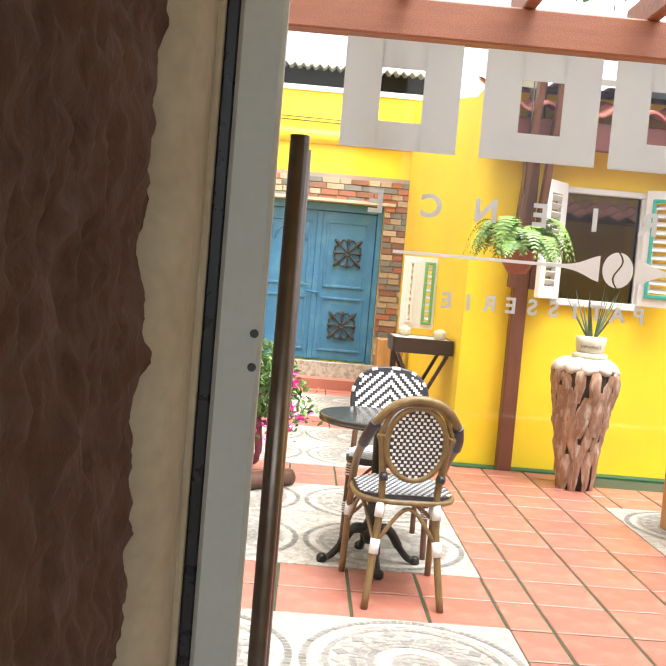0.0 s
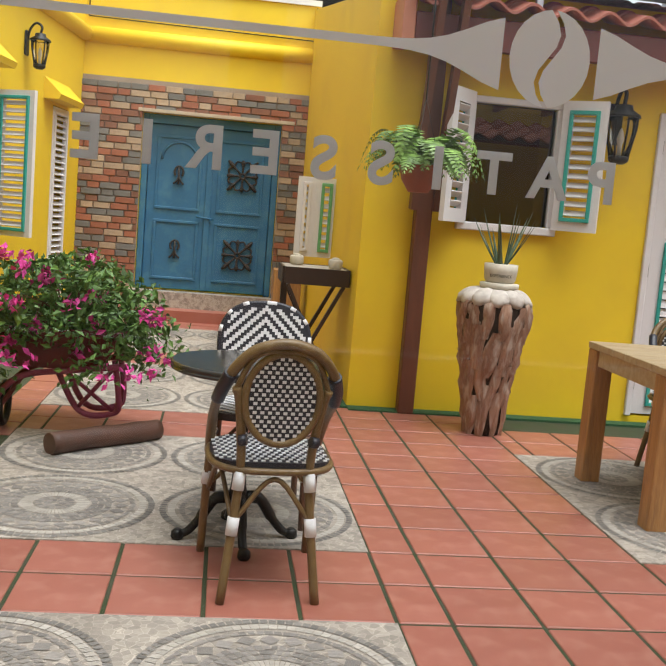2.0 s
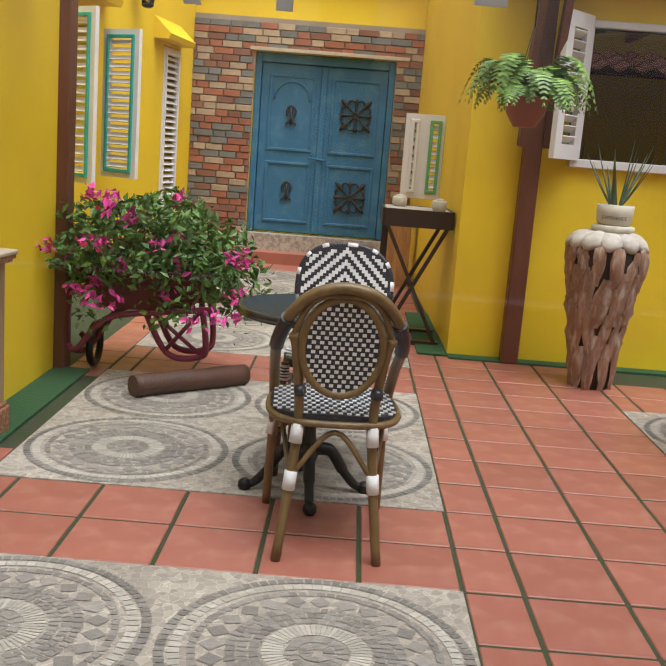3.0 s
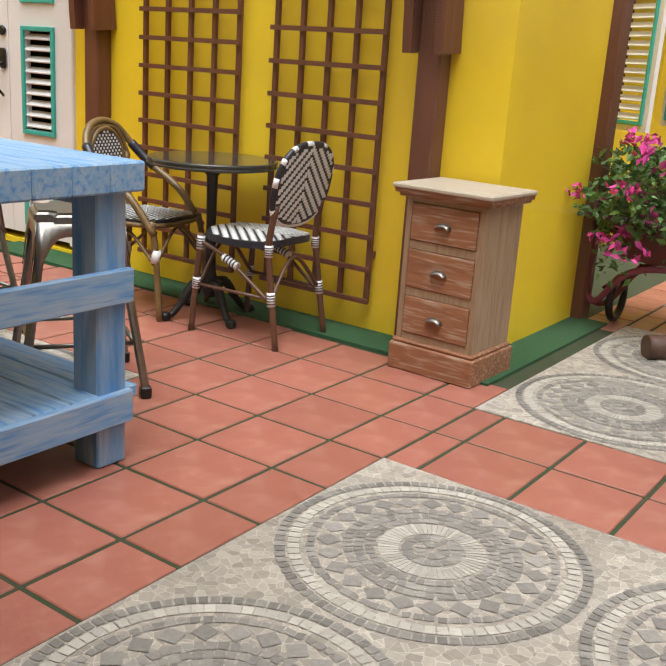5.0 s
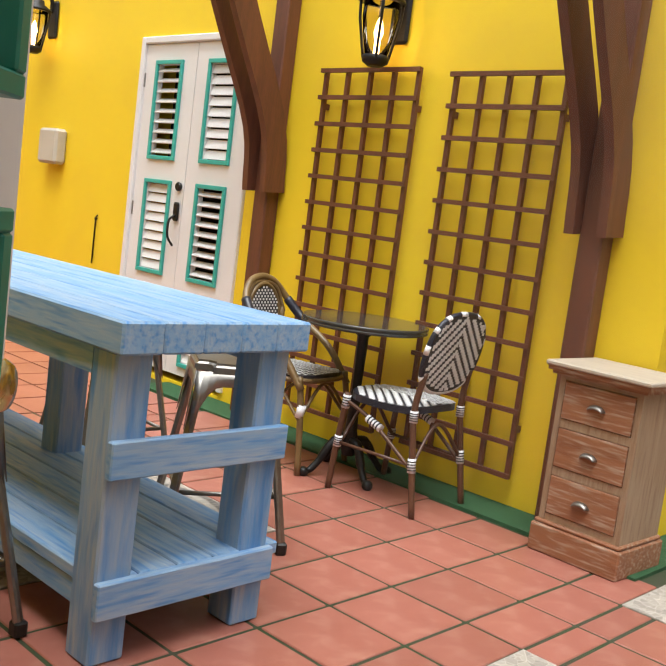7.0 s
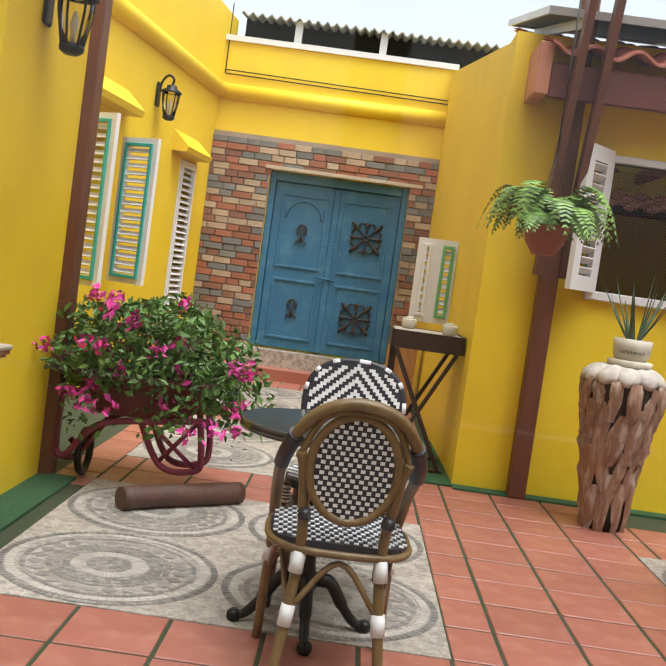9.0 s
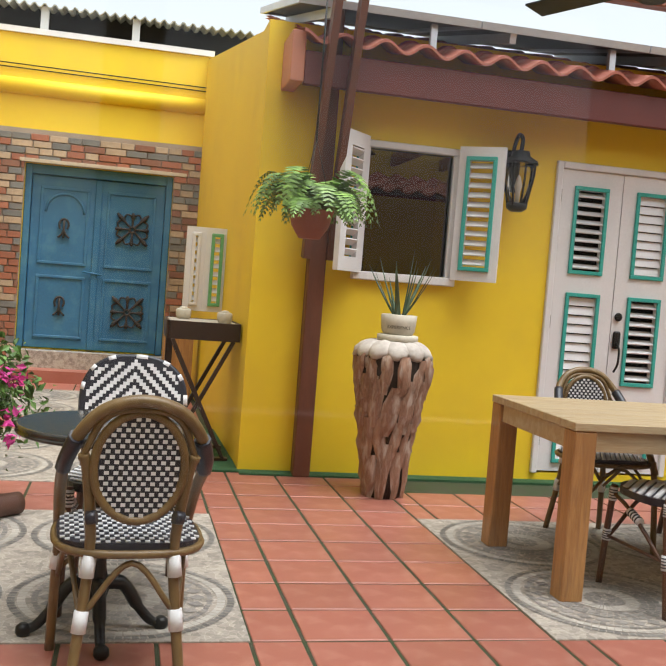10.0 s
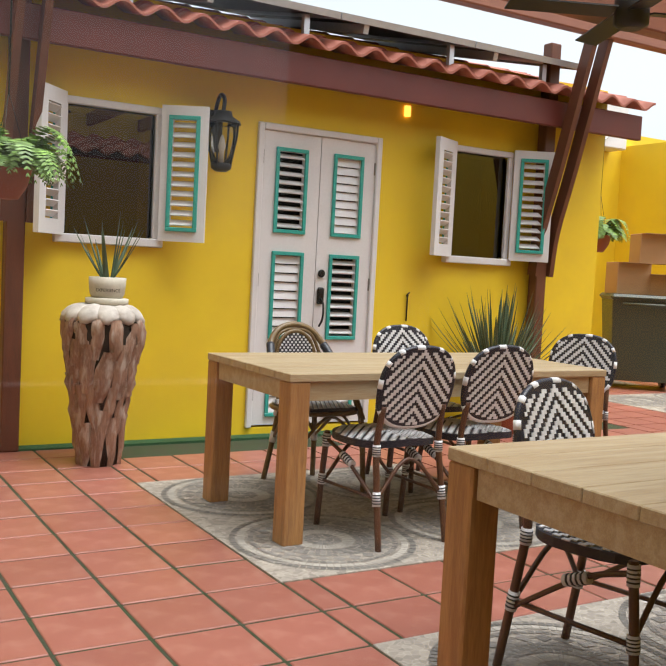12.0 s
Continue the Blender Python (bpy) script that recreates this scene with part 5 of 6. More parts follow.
structure(cube_part("hanging_rail", (6.75, 7.6, 8.17, 8.23, 2.9, 2.96), BROWN), "brown timber rail carrying the hanging fern", "beam")


# ---- bougainvillea in a wheelbarrow ----
bar_ = thing("wheelbarrow", "old maroon and pink wheelbarrow used as planter", "wheelbarrow", pose(-0.50, 6.62, 0))
def tray(b):
    rows = [(0.22, 0.16, 0.36), (0.36, 0.24, 0.58)]
    vs = [[b.verts.new((sx * x, sy * y, z)) for sx, sy in ((-1, -1), (1, -1), (1, 1), (-1, 1))] for x, y, z in rows]
    b.faces.new(vs[0][::-1])
    for i in range(4):
        b.faces.new((vs[0][i], vs[0][(i + 1) % 4], vs[1][(i + 1) % 4], vs[1][i]))
ty = one("tray", tray, BARROW_RED, bar_)
ty.modifiers.new("thick", "SOLIDIFY").thickness = 0.012
one("soil", lambda b: box(b, -0.30, 0.30, -0.19, 0.19, 0.48, 0.53), GAP_SHADE_SOIL, bar_)
for s in (-1, 1):
    one("leg", lambda b: tube(b, smooth([(0.30, s * 0.14, 0.42), (0.33, s * 0.13, 0.20), (0.30, s * 0.10, 0.12), (0.12, s * 0.10, 0.125), (-0.02, s * 0.12, 0.38)]), 0.017, 8), PINK, bar_)
    one("frame_rail", lambda b: tube(b, smooth([(-0.42, s * 0.13, 0.15), (-0.36, s * 0.14, 0.12), (-0.20, s * 0.15, 0.30), (0.1, s * 0.17, 0.36), (0.38, s * 0.2, 0.40)]), 0.017, 8), PINK if s < 0 else BARROW_RED, bar_)
one("front_hoop", lambda b: tube(b, smooth([(-0.40, -0.14, 0.46), (-0.42, -0.14, 0.20), (-0.38, -0.12, 0.11), (-0.30, -0.10, 0.13), (-0.16, -0.12, 0.34)]), 0.015, 8), BARROW_RED, bar_)
one("cross_brace", lambda b: [tube(b, [(0.02, -0.13, 0.36), (0.30, -0.10, 0.13)], 0.012, 8), tube(b, [(0.30, -0.13, 0.38), (0.10, -0.10, 0.13)], 0.012, 8)], PINK, bar_)
one("wheel", lambda b: tube(b, [(-0.30 + 0.0 * k, 0.0 + 0.11 * math.cos(2 * math.pi * k / 20), 0.125 + 0.11 * math.sin(2 * math.pi * k / 20)) for k in range(20)], 0.02, 8, True), IRON, bar_)
lg = thing("timber_log", "short round brown log lying on the mosaic floor", "log", pose(-0.20, 6.26, 0.055, 0, 0, 41))
one("log", lambda b: [tube(b, smooth([(-0.33, 0, 0), (-0.1, 0.004, 0.002), (0.1, -0.003, 0), (0.33, 0, 0)]), [0.056 + 0.002 * math.sin(k) for k in range(19)], 16)], LOG, lg)
bush = thing("bougainvillea", "bushy bougainvillea with magenta blooms growing in the wheelbarrow", "shrub", pose(-0.52, 6.60, 0))
rnd = random.Random(11)
def crown_point():
    while True:
        p = Vector((rnd.uniform(-1, 1), rnd.uniform(-1, 1), rnd.uniform(-1, 1)))
        if 0.35 < p.length < 1.0:
            lump = 0.82 + 0.30 * noise.noise(p * 2.3 + Vector((3, 1, 7)))
            q = Vector((p.x * 0.74, p.y * 0.52, p.z * 0.34)) * lump
            return q + Vector((0, 0, 0.70 - 0.16 * abs(p.x) ** 2))
def foliage(b, n, size, pick):
    for _ in range(n):
        p = pick()
        nrm = Vector((rnd.gauss(0, 1), rnd.gauss(0, 1), rnd.gauss(0.6, 1))).normalized()
        u = nrm.orthogonal().normalized()
        u = Matrix.Rotation(rnd.uniform(0, 6.28), 3, nrm) @ u
        v = nrm.cross(u)
        s = size * rnd.uniform(0.6, 1.25)
        b.faces.new([b.verts.new(p + q) for q in (-u * s, -u * 0.2 * s + v * 0.55 * s + nrm * 0.15 * s, u * s - nrm * 0.2 * s, -u * 0.2 * s - v * 0.55 * s + nrm * 0.15 * s)])
def stems(b):
    for k in range(26):
        q = crown_point()
        a = Vector((rnd.uniform(-0.2, 0.2), rnd.uniform(-0.12, 0.12), 0.50))
        tube(b, smooth([a, a.lerp(q, 0.5) + Vector((0, 0, 0.06)), q], 3), [0.008, 0.007, 0.006, 0.005, 0.004, 0.003, 0.002], 5)
one("stem", stems, BROWN, bush)
tr = [Vector((0.50, -0.12, 0.42)), Vector((0.62, -0.15, 0.50)), Vector((-0.62, -0.1, 0.48)), Vector((0.2, -0.25, 0.40)), Vector((-0.25, -0.25, 0.40))]
leaves = one("crown", lambda b: (foliage(b, 5200, 0.027, crown_point), foliage(b, 350, 0.024, lambda: rnd.choice(tr) + Vector((rnd.gauss(0, 0.07), rnd.gauss(0, 0.06), rnd.gauss(0, 0.06))))), LEAF, bush, "small dark green leaves")
def blooms(b):
    for k in range(34):
        c = crown_point() * 1.0
        o = c - Vector((0, 0, 0.68))
        c = Vector((o.x * 1.12, -abs(o.y) * 1.15, o.z * 1.15 + 0.70)) if k > 4 else Vector((0.30 + 0.12 * (k % 3) - 0.5 * (k > 2), -0.32, 0.36 + 0.02 * k))
        sp = rnd.uniform(0.016, 0.036)
        foliage(b, rnd.randint(9, 22), 0.026, lambda: c + Vector((rnd.gauss(0, sp), rnd.gauss(0, sp), rnd.gauss(0, sp * 0.8))))
one("blooms", blooms, BLOOM, bush, "clusters of magenta papery bracts")

# ---- tall folding side table, ashtrays ----
ht = thing("high_table", "dark espresso wooden high table with crossed legs", "table", pose(0.78, 7.92, 0))
cube_part("tabletop", (0, 0.44, 0, 0.50, 0.885, 0.915), mat("pale_stone_top", (0.46, 0.42, 0.36)), ht, 0.004, "pale worn top")
for d in ((-0.004, 0.444, -0.022, -0.001), (-0.004, 0.444, 0.501, 0.522)):
    cube_part("apron", (*d, 0.80, 0.918), DARKWOOD, ht)
for x in (-0.022, 0.441):
    cube_part("apron", (x, x + 0.018, 0.0, 0.5, 0.80, 0.918), DARKWOOD, ht)
for y in (0.01, 0.46):
    for a, c in (((0.02, 0.80), (0.40, 0.02)), ((0.42, 0.80), (0.03, 0.02))):
        one("crossed_leg", lambda b: bar(b, (a[0], y + (0.014 if a[0] > 0.2 else -0.014), a[1]), (c[0], y + (0.014 if a[0] > 0.2 else -0.014), c[1]), 0.025, 0.045, 0.003, (0, 1, 0)), DARKWOOD, ht)
    cube_part("foot_rail", (0.0, 0.43, y - 0.03, y + 0.03, 0, 0.03), DARKWOOD, ht)
cube_part("leg", (-0.015, 0.03, 0.15, 0.20, 0, 0.80), DARKWOOD, ht)
for x, y in ((0.10, 0.36), (0.36, 0.12)):
    an = thing("ashtray", "small grey woven pattern ashtray on the high table", "ashtray", pose(0.78 + x, 7.92 + y, 0.9155), "ashtrays")
    one("bowl", lambda b: lathe(b, [(0.04, 0), (0.052, 0.02), (0.052, 0.06), (0.042, 0.07), (0.036, 0.065)], 16), POT, an)
    one("lid", lambda b: lathe(b, [(0.036, 0.066), (0.025, 0.08), (0.004, 0.085)], 16), POT, an)
pb = thing("planter_box", "slim wooden box beside the blue door", "box", pose(1.0, 10.9, 0))
cube_part("body", (-0.14, 0.14, -0.14, 0.14, 0, 0.72), OAK, pb, 0.006)

# ---- shutters along the passage ----
def side_shutter(m, w, z0, z1, trim, label):
    tagged(leaf_panel("shutter", w, z0, z1, m, [(0.07, w - 0.07, z0 + 0.07, z1 - 0.07)], None, trim), label, "shutter", "passage shutters")
side_shutter(SKEW @ pose(0.0, -3.47, 0, 0, 0, -24), 0.44, 0.89, 2.13, TEAL, "white louvred shutter with teal trim, swung open")
side_shutter(SKEW @ pose(0.06, -2.64, 0, 0, 0, -22), 0.38, 0.91, 2.09, TEAL, "white louvred shutter with teal trim, swung open")
side_shutter(SKEW @ pose(0.0, -0.92, 0, 0, 0, 88), 0.49, 0.10, 2.15, WHITE, "tall closed white louvred door in the passage")
side_shutter(pose(0.92, 9.21, 0, 0, 0, 0), 0.155, 0.94, 1.60, WHITE, "narrow white louvred shutter beside passage wall")
side_shutter(pose(1.07, 9.2, 0, 0, 0, 0), 0.182, 0.94, 1.60, GREEN_SH, "narrow green framed shutter beside passage wall")

# ---- blue door ----
bd = thing("door_4", "closed blue carved wooden double door with iron rosettes", "door", pose(0, B_Y + 0.12, 0), kind="structure")
x0, x1, z0, z1 = -0.645, 0.905, 0.30, 2.27
for q in ((x0 + 0.002, x0 + 0.07, z0, z1), (x1 - 0.07, x1 - 0.002, z0, z1), (x0 + 0.07, x1 - 0.07, z1 - 0.10, z1 - 0.002)):
    cube_part("door_frame", (q[0], q[1], -0.05, 0.08, q[2], q[3]), BLUE_DOOR, bd, 0.006)
mid = 0.125
for a, c in ((x0 + 0.075, mid - 0.003), (mid + 0.003, x1 - 0.075)):
    lf = cube_part("door_leaf", (a, c, 0.0, 0.05, z0 + 0.01, z1 - 0.105), BLUE_DOOR, bd, 0.004)
    for za, zb in ((0.42, 1.10), (1.22, 2.05)):
        for q in ((a + 0.09, c - 0.09, za, za + 0.03), (a + 0.09, c - 0.09, zb - 0.03, zb), (a + 0.09, a + 0.12, za + 0.03, zb - 0.03), (c - 0.12, c - 0.09, za + 0.03, zb - 0.03)):
            cube_part("panel_moulding", (q[0], q[1], -0.016, 0.0, q[2], q[3]), BLUE_DOOR, lf, 0.004)
cube_part("astragal", (mid - 0.035, mid + 0.035, -0.022, -0.001, z0 + 0.01, z1 - 0.11), BLUE_DOOR, bd, 0.006)
one("latch", lambda b: tube(b, [(mid - 0.12, -0.03, 1.16), (mid + 0.08, -0.03, 1.14)], 0.010, 8), BLUE_DOOR, bd)
one("arch_moulding", lambda b: tube(b, [(-0.22 + 0.20 * math.cos(math.pi * k / 16), -0.006, 1.78 + 0.20 * math.sin(math.pi * k / 16)) for k in range(17)], 0.014, 6), BLUE_DOOR, bd)


def rosette(x, z, r, name):
    def f(b):
        for k in range(8):
            a = math.pi / 4 * k
            d = (math.cos(a), math.sin(a))
            tube(b, smooth([(x + d[0] * r * 0.12, -0.02, z + d[1] * r * 0.12), (x + d[0] * r * 0.5, -0.022, z + d[1] * r * 0.5), (x + d[0] * r * (1.25 if k % 2 else 0.95), -0.02, z + d[1] * r * (1.25 if k % 2 else 0.95))], 3), [0.010, 0.011, 0.013, 0.012, 0.018, 0.026, 0.012], 6)
            e = a + math.pi / 8
            tube(b, smooth([(x + math.cos(a) * r * 0.75, -0.02, z + math.sin(a) * r * 0.75), (x + math.cos(e) * r * 0.92, -0.02, z + math.sin(e) * r * 0.92), (x + math.cos(a + math.pi / 4) * r * 0.75, -0.02, z + math.sin(a + math.pi / 4) * r * 0.75)], 3), 0.010, 6)
        tube(b, [(x + r * 0.16 * math.cos(2 * math.pi * k / 12), -0.02, z + r * 0.16 * math.sin(2 * math.pi * k / 12)) for k in range(12)], 0.014, 6, True)
    one(name, f, RUST_IRON, bd, "dark wrought iron rosette")


rosette(0.50, 1.66, 0.19, "rosette")
rosette(0.50, 0.75, 0.19, "rosette")
for z in (1.60, 0.76):
    def mask(b):
        tube(b, smooth([(-0.22 + 0.05 * math.cos(t), -0.02, z + 0.05 + 0.062 * math.sin(t)) for t in [math.pi * (-0.25 + 1.5 * k / 6) for k in range(7)]], 3), 0.012, 6)
        for s in (-1, 1):
            tube(b, smooth([(-0.22, -0.02, z), (-0.22 + s * 0.02, -0.02, z - 0.05), (-0.22 + s * 0.06, -0.02, z - 0.09)], 3), 0.011, 6)
        tube(b, [(-0.22, -0.02, z + 0.10), (-0.22, -0.02, z - 0.09)], 0.013, 6)
    one("knocker", mask, RUST_IRON, bd, "dark iron door ornament")
# black sheet standing in for the unlit space behind the blue door
cube_part("shade_backing", (x0 - 0.1, x1 + 0.1, 0.3, 0.32, 0.1, 2.4), SHADE_BLACK, bd)
# cables over the end wall
cb = thing("cable", "thin dark cables running along the end wall", "cable")
one("run", lambda b: [tube(b, [(-1.28, B_Y - 0.02, 3.24 + k), (R_X - 0.02, B_Y - 0.02, 3.22 + k)], 0.006, 5) for k in (0, 0.04)], IRON, cb)
one("drop", lambda b: tube(b, [(-1.28, B_Y - 0.02, 3.24), (-1.28, B_Y - 0.02, 4.0)], 0.007, 5), IRON, cb)
one("drop", lambda b: tube(b, [(1.2, B_Y - 0.02, 3.22), (1.2, B_Y - 0.02, 3.58)], 0.007, 5), IRON, cb)

# ---- far yard: bin, boxes, air conditioner, window ----
wb = thing("wheelie_bin", "large olive green plastic wheeled bin", "bin", pose(8.55, 9.3, 0, 0, 0, -38))
def binbody(b):
    rows = [(0.36, 0.30, 0.10), (0.42, 0.40, 1.02)]
    vs = [[b.verts.new((0.42 + sx * x, 0.4 + sy * y, z)) for sx, sy in ((-1, -1), (1, -1), (1, 1), (-1, 1))] for x, y, z in rows]
    b.faces.new(vs[0][::-1]), b.faces.new(vs[1])
    for i in range(4):
        b.faces.new((vs[0][i], vs[0][(i + 1) % 4], vs[1][(i + 1) % 4], vs[1][i]))
one("body", binbody, BIN, wb)
one("lid", lambda b: box(b, -0.03, 0.87, -0.06, 0.84, 1.021, 1.09, 0.03), BIN, wb)
for x in (0.10, 0.74):
    one("wheel", lambda b: tube(b, [(x - 0.03, 0.62, 0.11), (x + 0.03, 0.62, 0.11)], 0.11, 16), IRON, wb)
one("handle", lambda b: tube(b, [(0.1, -0.09, 0.98), (0.74, -0.09, 0.98)], 0.018, 8), BIN, wb)
for dx, dy, w, h, r, z in ((0.05, 0.10, 0.40, 0.36, 14, 1.091), (0.42, 0.2, 0.42, 0.24, -8, 1.091), (0.30, 0.22, 0.40, 0.34, 10, 1.452)):
    bx = thing("cardboard_box", "brown cardboard box with open flap stacked on the bin", "box", pose(8.55, 9.3, z, 0, 0, -38) @ pose(dx, dy, 0, 0, 0, r), "cardboard boxes")
    cube_part("carton", (0, w, 0, 0.34, 0, h), CARD, bx, 0.004)
    one("flap", lambda b: box(b, 0.01, w - 0.01, -0.12, 0.0, h - 0.004, h + 0.001), CARD, bx)
ac = thing("air_conditioner", "white outdoor air conditioner unit on the yard wall", "air conditioner", pose(9.9, 11.6, 3.1))
cube_part("casing", (0, 0.85, -0.32, 0, 0, 0.6), WHITE, ac, 0.015)
one("grille", lambda b: tube(b, [(0.32 + 0.22 * math.cos(2 * math.pi * k / 24), -0.325, 0.3 + 0.22 * math.sin(2 * math.pi * k / 24)) for k in range(24)], 0.012, 6, True), ALU, ac)
side_shutter(pose(10.15, 11.56, 0), 0.36, 2.45, 3.35, WHITE, "small white louvred window on the yard wall")

# ---- ceiling fan under the pergola ----
fan = thing("ceiling_fan", "black ceiling fan hanging from the pergola beam", "fan", pose(2.45, 5.22, 0))
one("rod", lambda b: tube(b, [(0, 0, 2.62), (0, 0, 2.96)], 0.015, 8), IRON, fan)
one("motor", lambda b: lathe(b, [(0.05, 2.44), (0.085, 2.46), (0.085, 2.60), (0.05, 2.63)], 20), IRON, fan)
for k in range(4):
    m4 = Matrix.Translation((0, 0, 2.52)) @ Matrix.Rotation(radians(25 + 90 * k), 4, "Z") @ Matrix.Rotation(radians(10), 4, "X")
    cube_part("blade", (0.09, 0.62, -0.06, 0.06, -0.004, 0.004), IRON, fan, 0, "", m4)
copy_thing(fan, pose(4.02, 5.12, 0, 0, 0, 40))
vn = thing("vine", "climbing vine leaves over the pergola rafters", "vine")
one("leaves", lambda b: foliage(b, 1500, 0.03, lambda: Vector((rnd.uniform(-1.2, 3.2), rnd.uniform(4.6, 5.9), 2.97 + abs(rnd.gauss(0, 0.06))))), LEAF, vn)
one("stem", lambda b: tube(b, smooth([(-1.2, 5.0, 2.965), (0.3, 5.3, 2.97), (1.6, 4.9, 2.965), (3.2, 5.2, 2.97)]), 0.012, 6), BROWN, vn)

# ---- clay roof over the cafe front ----
cr = thing("cafe_roof", "red clay pantile roof over the cafe front", "roof", kind="structure")
one("deck", lambda b: bar(b, (4.6, 2.90, 2.33), (4.6, 1.99, 2.61), 4.9, 0.025, 0, (0, 1, 0)), BROWN_X, cr)
for r in range(3):
    for k in range(19):
        o = new("roof_tile", tile0.data)
        o.parent = cr
        o.matrix_basis = pose(7 - 0.25 * k, 2.98 - 0.32 * r, 2.40 + 0.098 * r, 0, 0, 180)

# ---- floor pieces: mosaic slabs, terracotta tiles ----
SX, SY, SW = -0.71, 4.868, 1.69
PX, PY = 2.81, 2.327


def ring_cells(b, cx, cy, r0, r1, n, gap, z, jitter, rr):
    """A ring of hand-cut stones, their corners a little uneven."""
    for k in range(n):
        a0, a1 = 2 * math.pi * (k + gap) / n, 2 * math.pi * (k + 1 - gap) / n
        ja, jr = jitter * (a1 - a0), jitter * (r1 - r0) * 0.4
        vs = [b.verts.new((cx + r * math.cos(a), cy + r * math.sin(a), z)) for r, a in ((q[0] + rr.uniform(-jr, jr), q[1] + rr.uniform(-ja, ja) * 0.5) for q in ((r0, a0), (r1, a0), (r1, a1), (r0, a1)))]
        b.faces.new(vs)


def slab(cx, cy):
    s = tagged(cube_part("mosaic_slab", (cx, cx + SW, cy, cy + SW, -0.012, 0.002), SLAB, None, 0.002), "square beige mosaic stone slab with four ring medallions", "paving slab", "mosaic slabs", "structure")
    q = SW / 4
    centres = [(cx + i * q, cy + k * q) for i in (1, 3) for k in (1, 3)]
    rr = random.Random(3)
    for mat_, rings in ((STONE_DK, [(0.385, 0.412, 92, 0.1)]), (STONE_LT, [(0.348, 0.378, 80, 0.07), (0.088, 0.142, 54, 0.10)]), (STONE_MD, [(0.150, 0.176, 44, 0.08), (0.180, 0.206, 50, 0.08), (0.210, 0.236, 56, 0.08), (0.308, 0.330, 74, 0.08), (0.052, 0.082, 18, 0.08), (0.018, 0.048, 9, 0.08)])):
        b = bmesh.new()
        for mx, my in centres:
            for r0, r1, n, gap in rings:
                ring_cells(b, mx, my, r0, r1, n, gap, 0.0045, 0.35 if mat_ is STONE_MD else 0.05, rr)
        part("ring_stones", b, mat_, s)["kind"] = "stuff"
    b = bmesh.new()
    for mx, my in centres:
        for k in range(24):
            a = 2 * math.pi * k / 24
            u, v = Vector((math.cos(a), math.sin(a), 0)), Vector((-math.sin(a), math.cos(a), 0))
            c = Vector((mx, my, 0.0045)) + u * 0.272
            b.faces.new([b.verts.new(c + d) for d in (u * 0.033, v * 0.031, -u * 0.033, -v * 0.031)])
    part("diamond_stones", b, STONE_MD, s)["kind"] = "stuff"


for i in range(-2, 4):
    for k in range(-1, 3):
        x, y = SX + PX * i, SY + PY * k
        if (x > -1 and x < 0 and y < 11) or (y < 7 and (x > 0 or y < 4.9)) or (x > 6.5 and y < 12):
            if x < -1 and y > 3:
                continue
            slab(x, y)

J = 0.0075
xs_lane = [0.0, 0.185, 0.495, 0.808, 1.12]
cells = []
y_lines = [4.231 - 0.305 * k for k in range(8, 0, -1)] + [4.231, 4.5495] + [4.868 + 0.305 * k for k in range(24)]
for i in range(-3, 4):
    lane0 = SX + SW + PX * i
    cols = [lane0 + v for v in xs_lane] if lane0 > 0 else [lane0 + 1.12 - v for v in (1.12, 0.83, 0.53, 0.215, 0.0)]
    for ya, yb in zip(y_lines, y_lines[1:]):
        for xa, xb in zip(cols, cols[1:]):
            cells.append((xa, xb, ya, yb))
    sx0 = SX + PX * i
    for k in range(-2, 3):
        cs = [sx0] + [sx0 + 0.124 + 0.313 * j for j in range(5)] + [sx0 + SW]
        for ya, yb in ((SY + PY * k + SW, SY + PY * k + SW + 0.3185), (SY + PY * k + SW + 0.3185, SY + PY * (k + 1))):
            for xa, xb in zip(cs, cs[1:]):
                cells.append((xa, xb, ya, yb))
        if sx0 < -1 and k == 0 or (sx0 < -3 and k >= -1):
            for ja in range(5):
                for jb in range(5):
                    cells.append((sx0 + SW * ja / 5, sx0 + SW * (ja + 1) / 5, SY + PY * k + SW * jb / 5, SY + PY * k + SW * (jb + 1) / 5))


def usable(c):
    x, y = (c[0] + c[1]) / 2, (c[2] + c[3]) / 2
    if y < 2.1 or x < -10.5 or x > 10.5 or y > 11.7:
        return False
    if x < L1_X and y > T_Y - 0.25:
        return False
    if R_X - 0.02 < x < 6.54 and y > W_Y - 0.1:
        return False
    if x < L1_X + 0.2 and T_Y - 0.3 < y < 6.5:
        return False
    return x > L2_X - 0.125 * (12.1 - y)


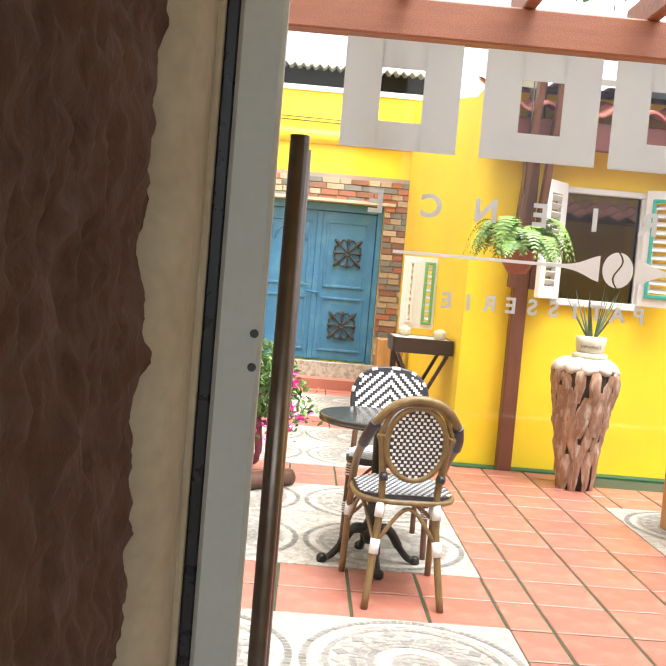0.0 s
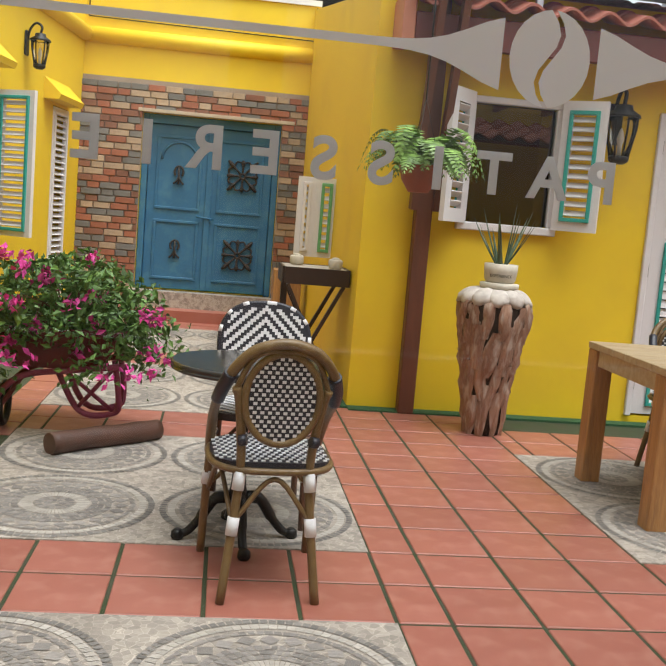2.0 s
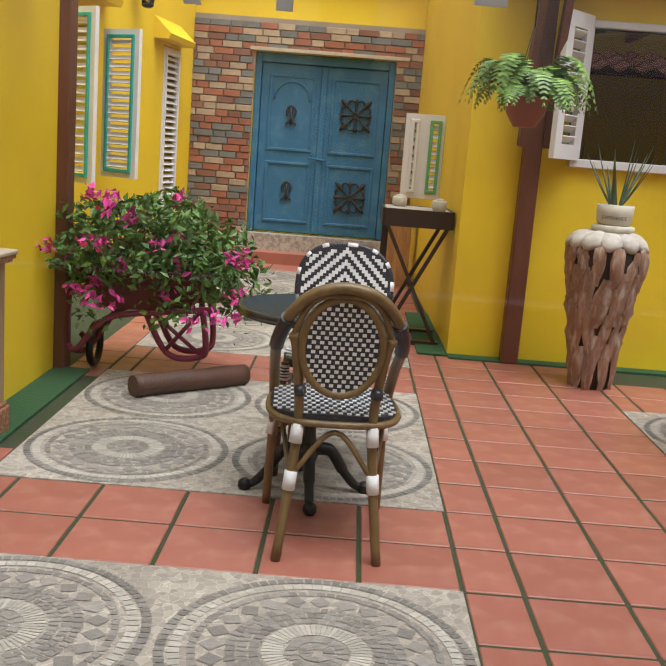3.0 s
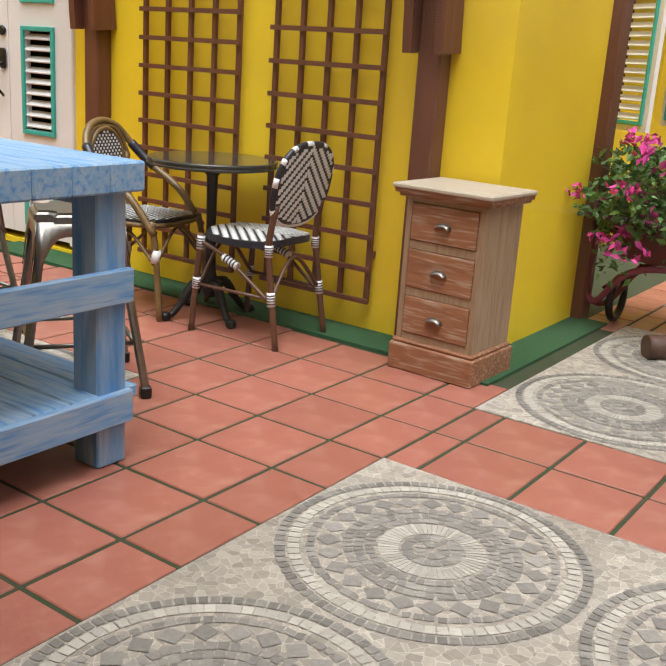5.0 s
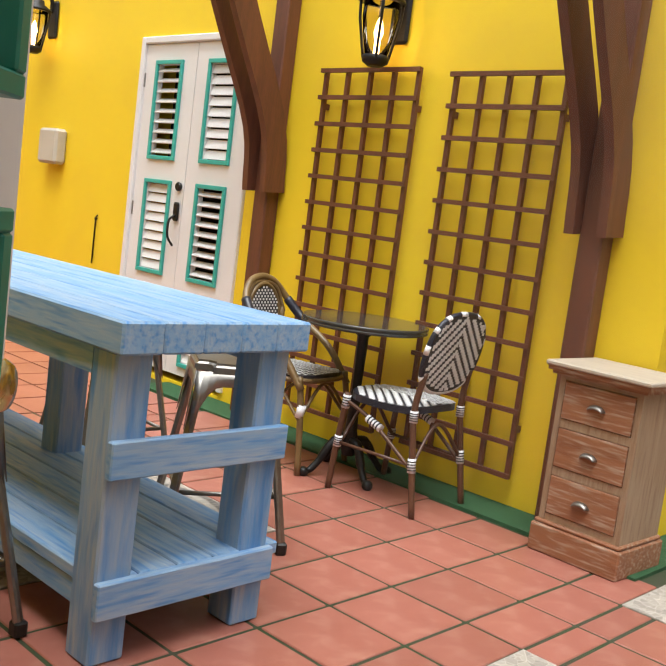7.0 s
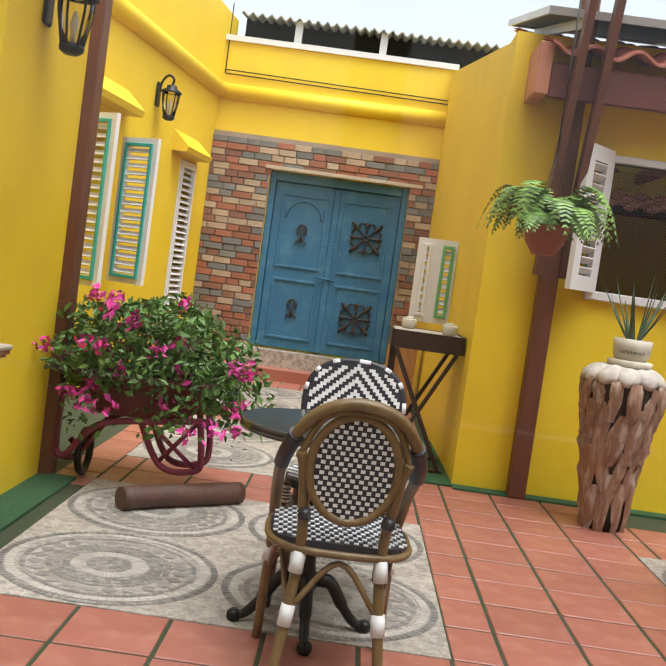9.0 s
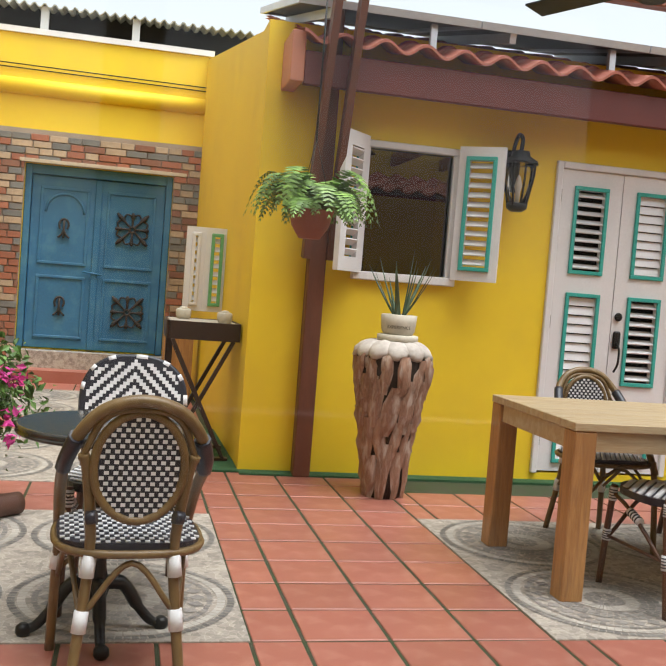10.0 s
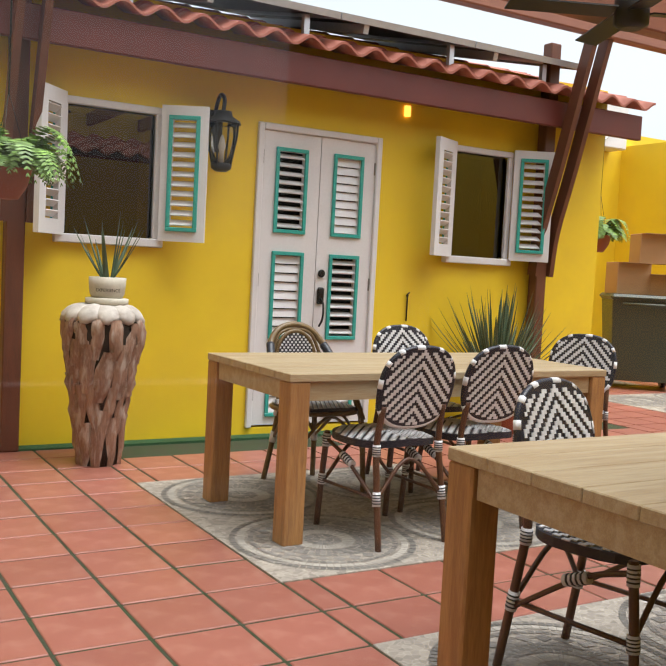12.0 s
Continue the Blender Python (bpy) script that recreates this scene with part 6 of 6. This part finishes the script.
near, far = [], []
for c in cells:
    if not usable(c):
        if not ((c[0] + c[1]) / 2 < L2_X and (c[2] + c[3]) / 2 < T_Y - 0.25 and (c[2] + c[3]) / 2 > 2.1 and c[0] > -10.5):
            continue
    d = math.hypot((c[0] + c[1]) / 2 - 0.3, (c[2] + c[3]) / 2 - 4.2)
    (near if d < 4.0 else far).append((d, c))
near.sort()
far += near[295:]
pave = thing("terracotta_paving", "square terracotta floor tiles with mossy green joints", "paving", kind="structure")
shared = {}
for d, (xa, xb, ya, yb) in near[:295]:
    key = (round(xb - xa, 3), round(yb - ya, 3))
    if key not in shared:
        b = bmesh.new()
        box(b, -key[0] / 2 + J, key[0] / 2 - J, -key[1] / 2 + J, key[1] / 2 - J, -0.012, 0.0, 0.003)
        bmesh.ops.delete(b, geom=[f for f in b.faces if f.normal.z < -0.9], context="FACES")
        me = bpy.data.meshes.new("tile")
        b.to_mesh(me)
        b.free()
        me.materials.append(TERRA)
        shared[key] = me
    o = new("tile", shared[key])
    o.parent = pave
    o.location = ((xa + xb) / 2, (ya + yb) / 2, 0.001 * rnd.uniform(-1, 1))
    o.rotation_euler = (radians(rnd.uniform(-0.12, 0.12)), radians(rnd.uniform(-0.12, 0.12)), radians(rnd.uniform(-0.35, 0.35)))
b = bmesh.new()
for d, (xa, xb, ya, yb) in far:
    z = 0.001 * rnd.uniform(-1, 1)
    lo = [b.verts.new(p) for p in ((xa + J, ya + J, -0.012), (xb - J, ya + J, -0.012), (xb - J, yb - J, -0.012), (xa + J, yb - J, -0.012))]
    hi = [b.verts.new((v.co.x, v.co.y, z)) for v in lo]
    b.faces.new(hi)
    for i in range(4):
        b.faces.new((lo[i], lo[(i + 1) % 4], hi[(i + 1) % 4], hi[i]))
part("far_tiles", b, TERRA_JOINED, pave)["kind"] = "stuff"

# ---- brick facing on the end wall ----
facing = thing("brick_facing", "rustic mixed red, tan and grey brick facing", "brick wall", kind="structure")
def facing_bed(b):
    cut_wall(b, L2_X, R_X, B_Y - 0.012, B_Y - 0.001, 0.12, 2.62, [(-0.645, 0.905, 0.12, 2.27)])
one("mortar_bed", facing_bed, MORTAR, facing)
bmeshes = {}
row_h = 0.074
for r in range(34):
    z = 0.13 + r * row_h
    x = L2_X - rnd.uniform(0, 0.1)
    while x < R_X:
        w = rnd.choice((0.14, 0.19, 0.22))
        a, c = max(x, L2_X), min(x + w, R_X)
        x += w
        pieces = [(a, c)]
        if z < 2.24:
            pieces = [(a, min(c, -0.645)), (max(a, 0.905), c)]
        for pa, pc in pieces:
            if pc - pa < 0.03 or z + row_h > 2.64:
                continue
            key = (round(pc - pa, 2), rnd.randrange(4))
            if key not in bmeshes:
                b = bmesh.new()
                box(b, -key[0] / 2 + 0.005, key[0] / 2 - 0.005, -0.03, 0.0, 0.005, row_h - 0.005, 0.004)
                me = bpy.data.meshes.new("brick")
                b.to_mesh(me)
                b.free()
                me.materials.append(BRICKS[key[1]])
                bmeshes[key] = me
            o = new("brick", bmeshes[key])
            o.parent = facing
            o.location = ((pa + pc) / 2, B_Y - 0.0125 + rnd.uniform(0, 0.012), z)
cube_part("lintel_strip", (-0.70, 1.04, B_Y - 0.055, B_Y - 0.001, 2.272, 2.31), CREAM, facing, 0.004)
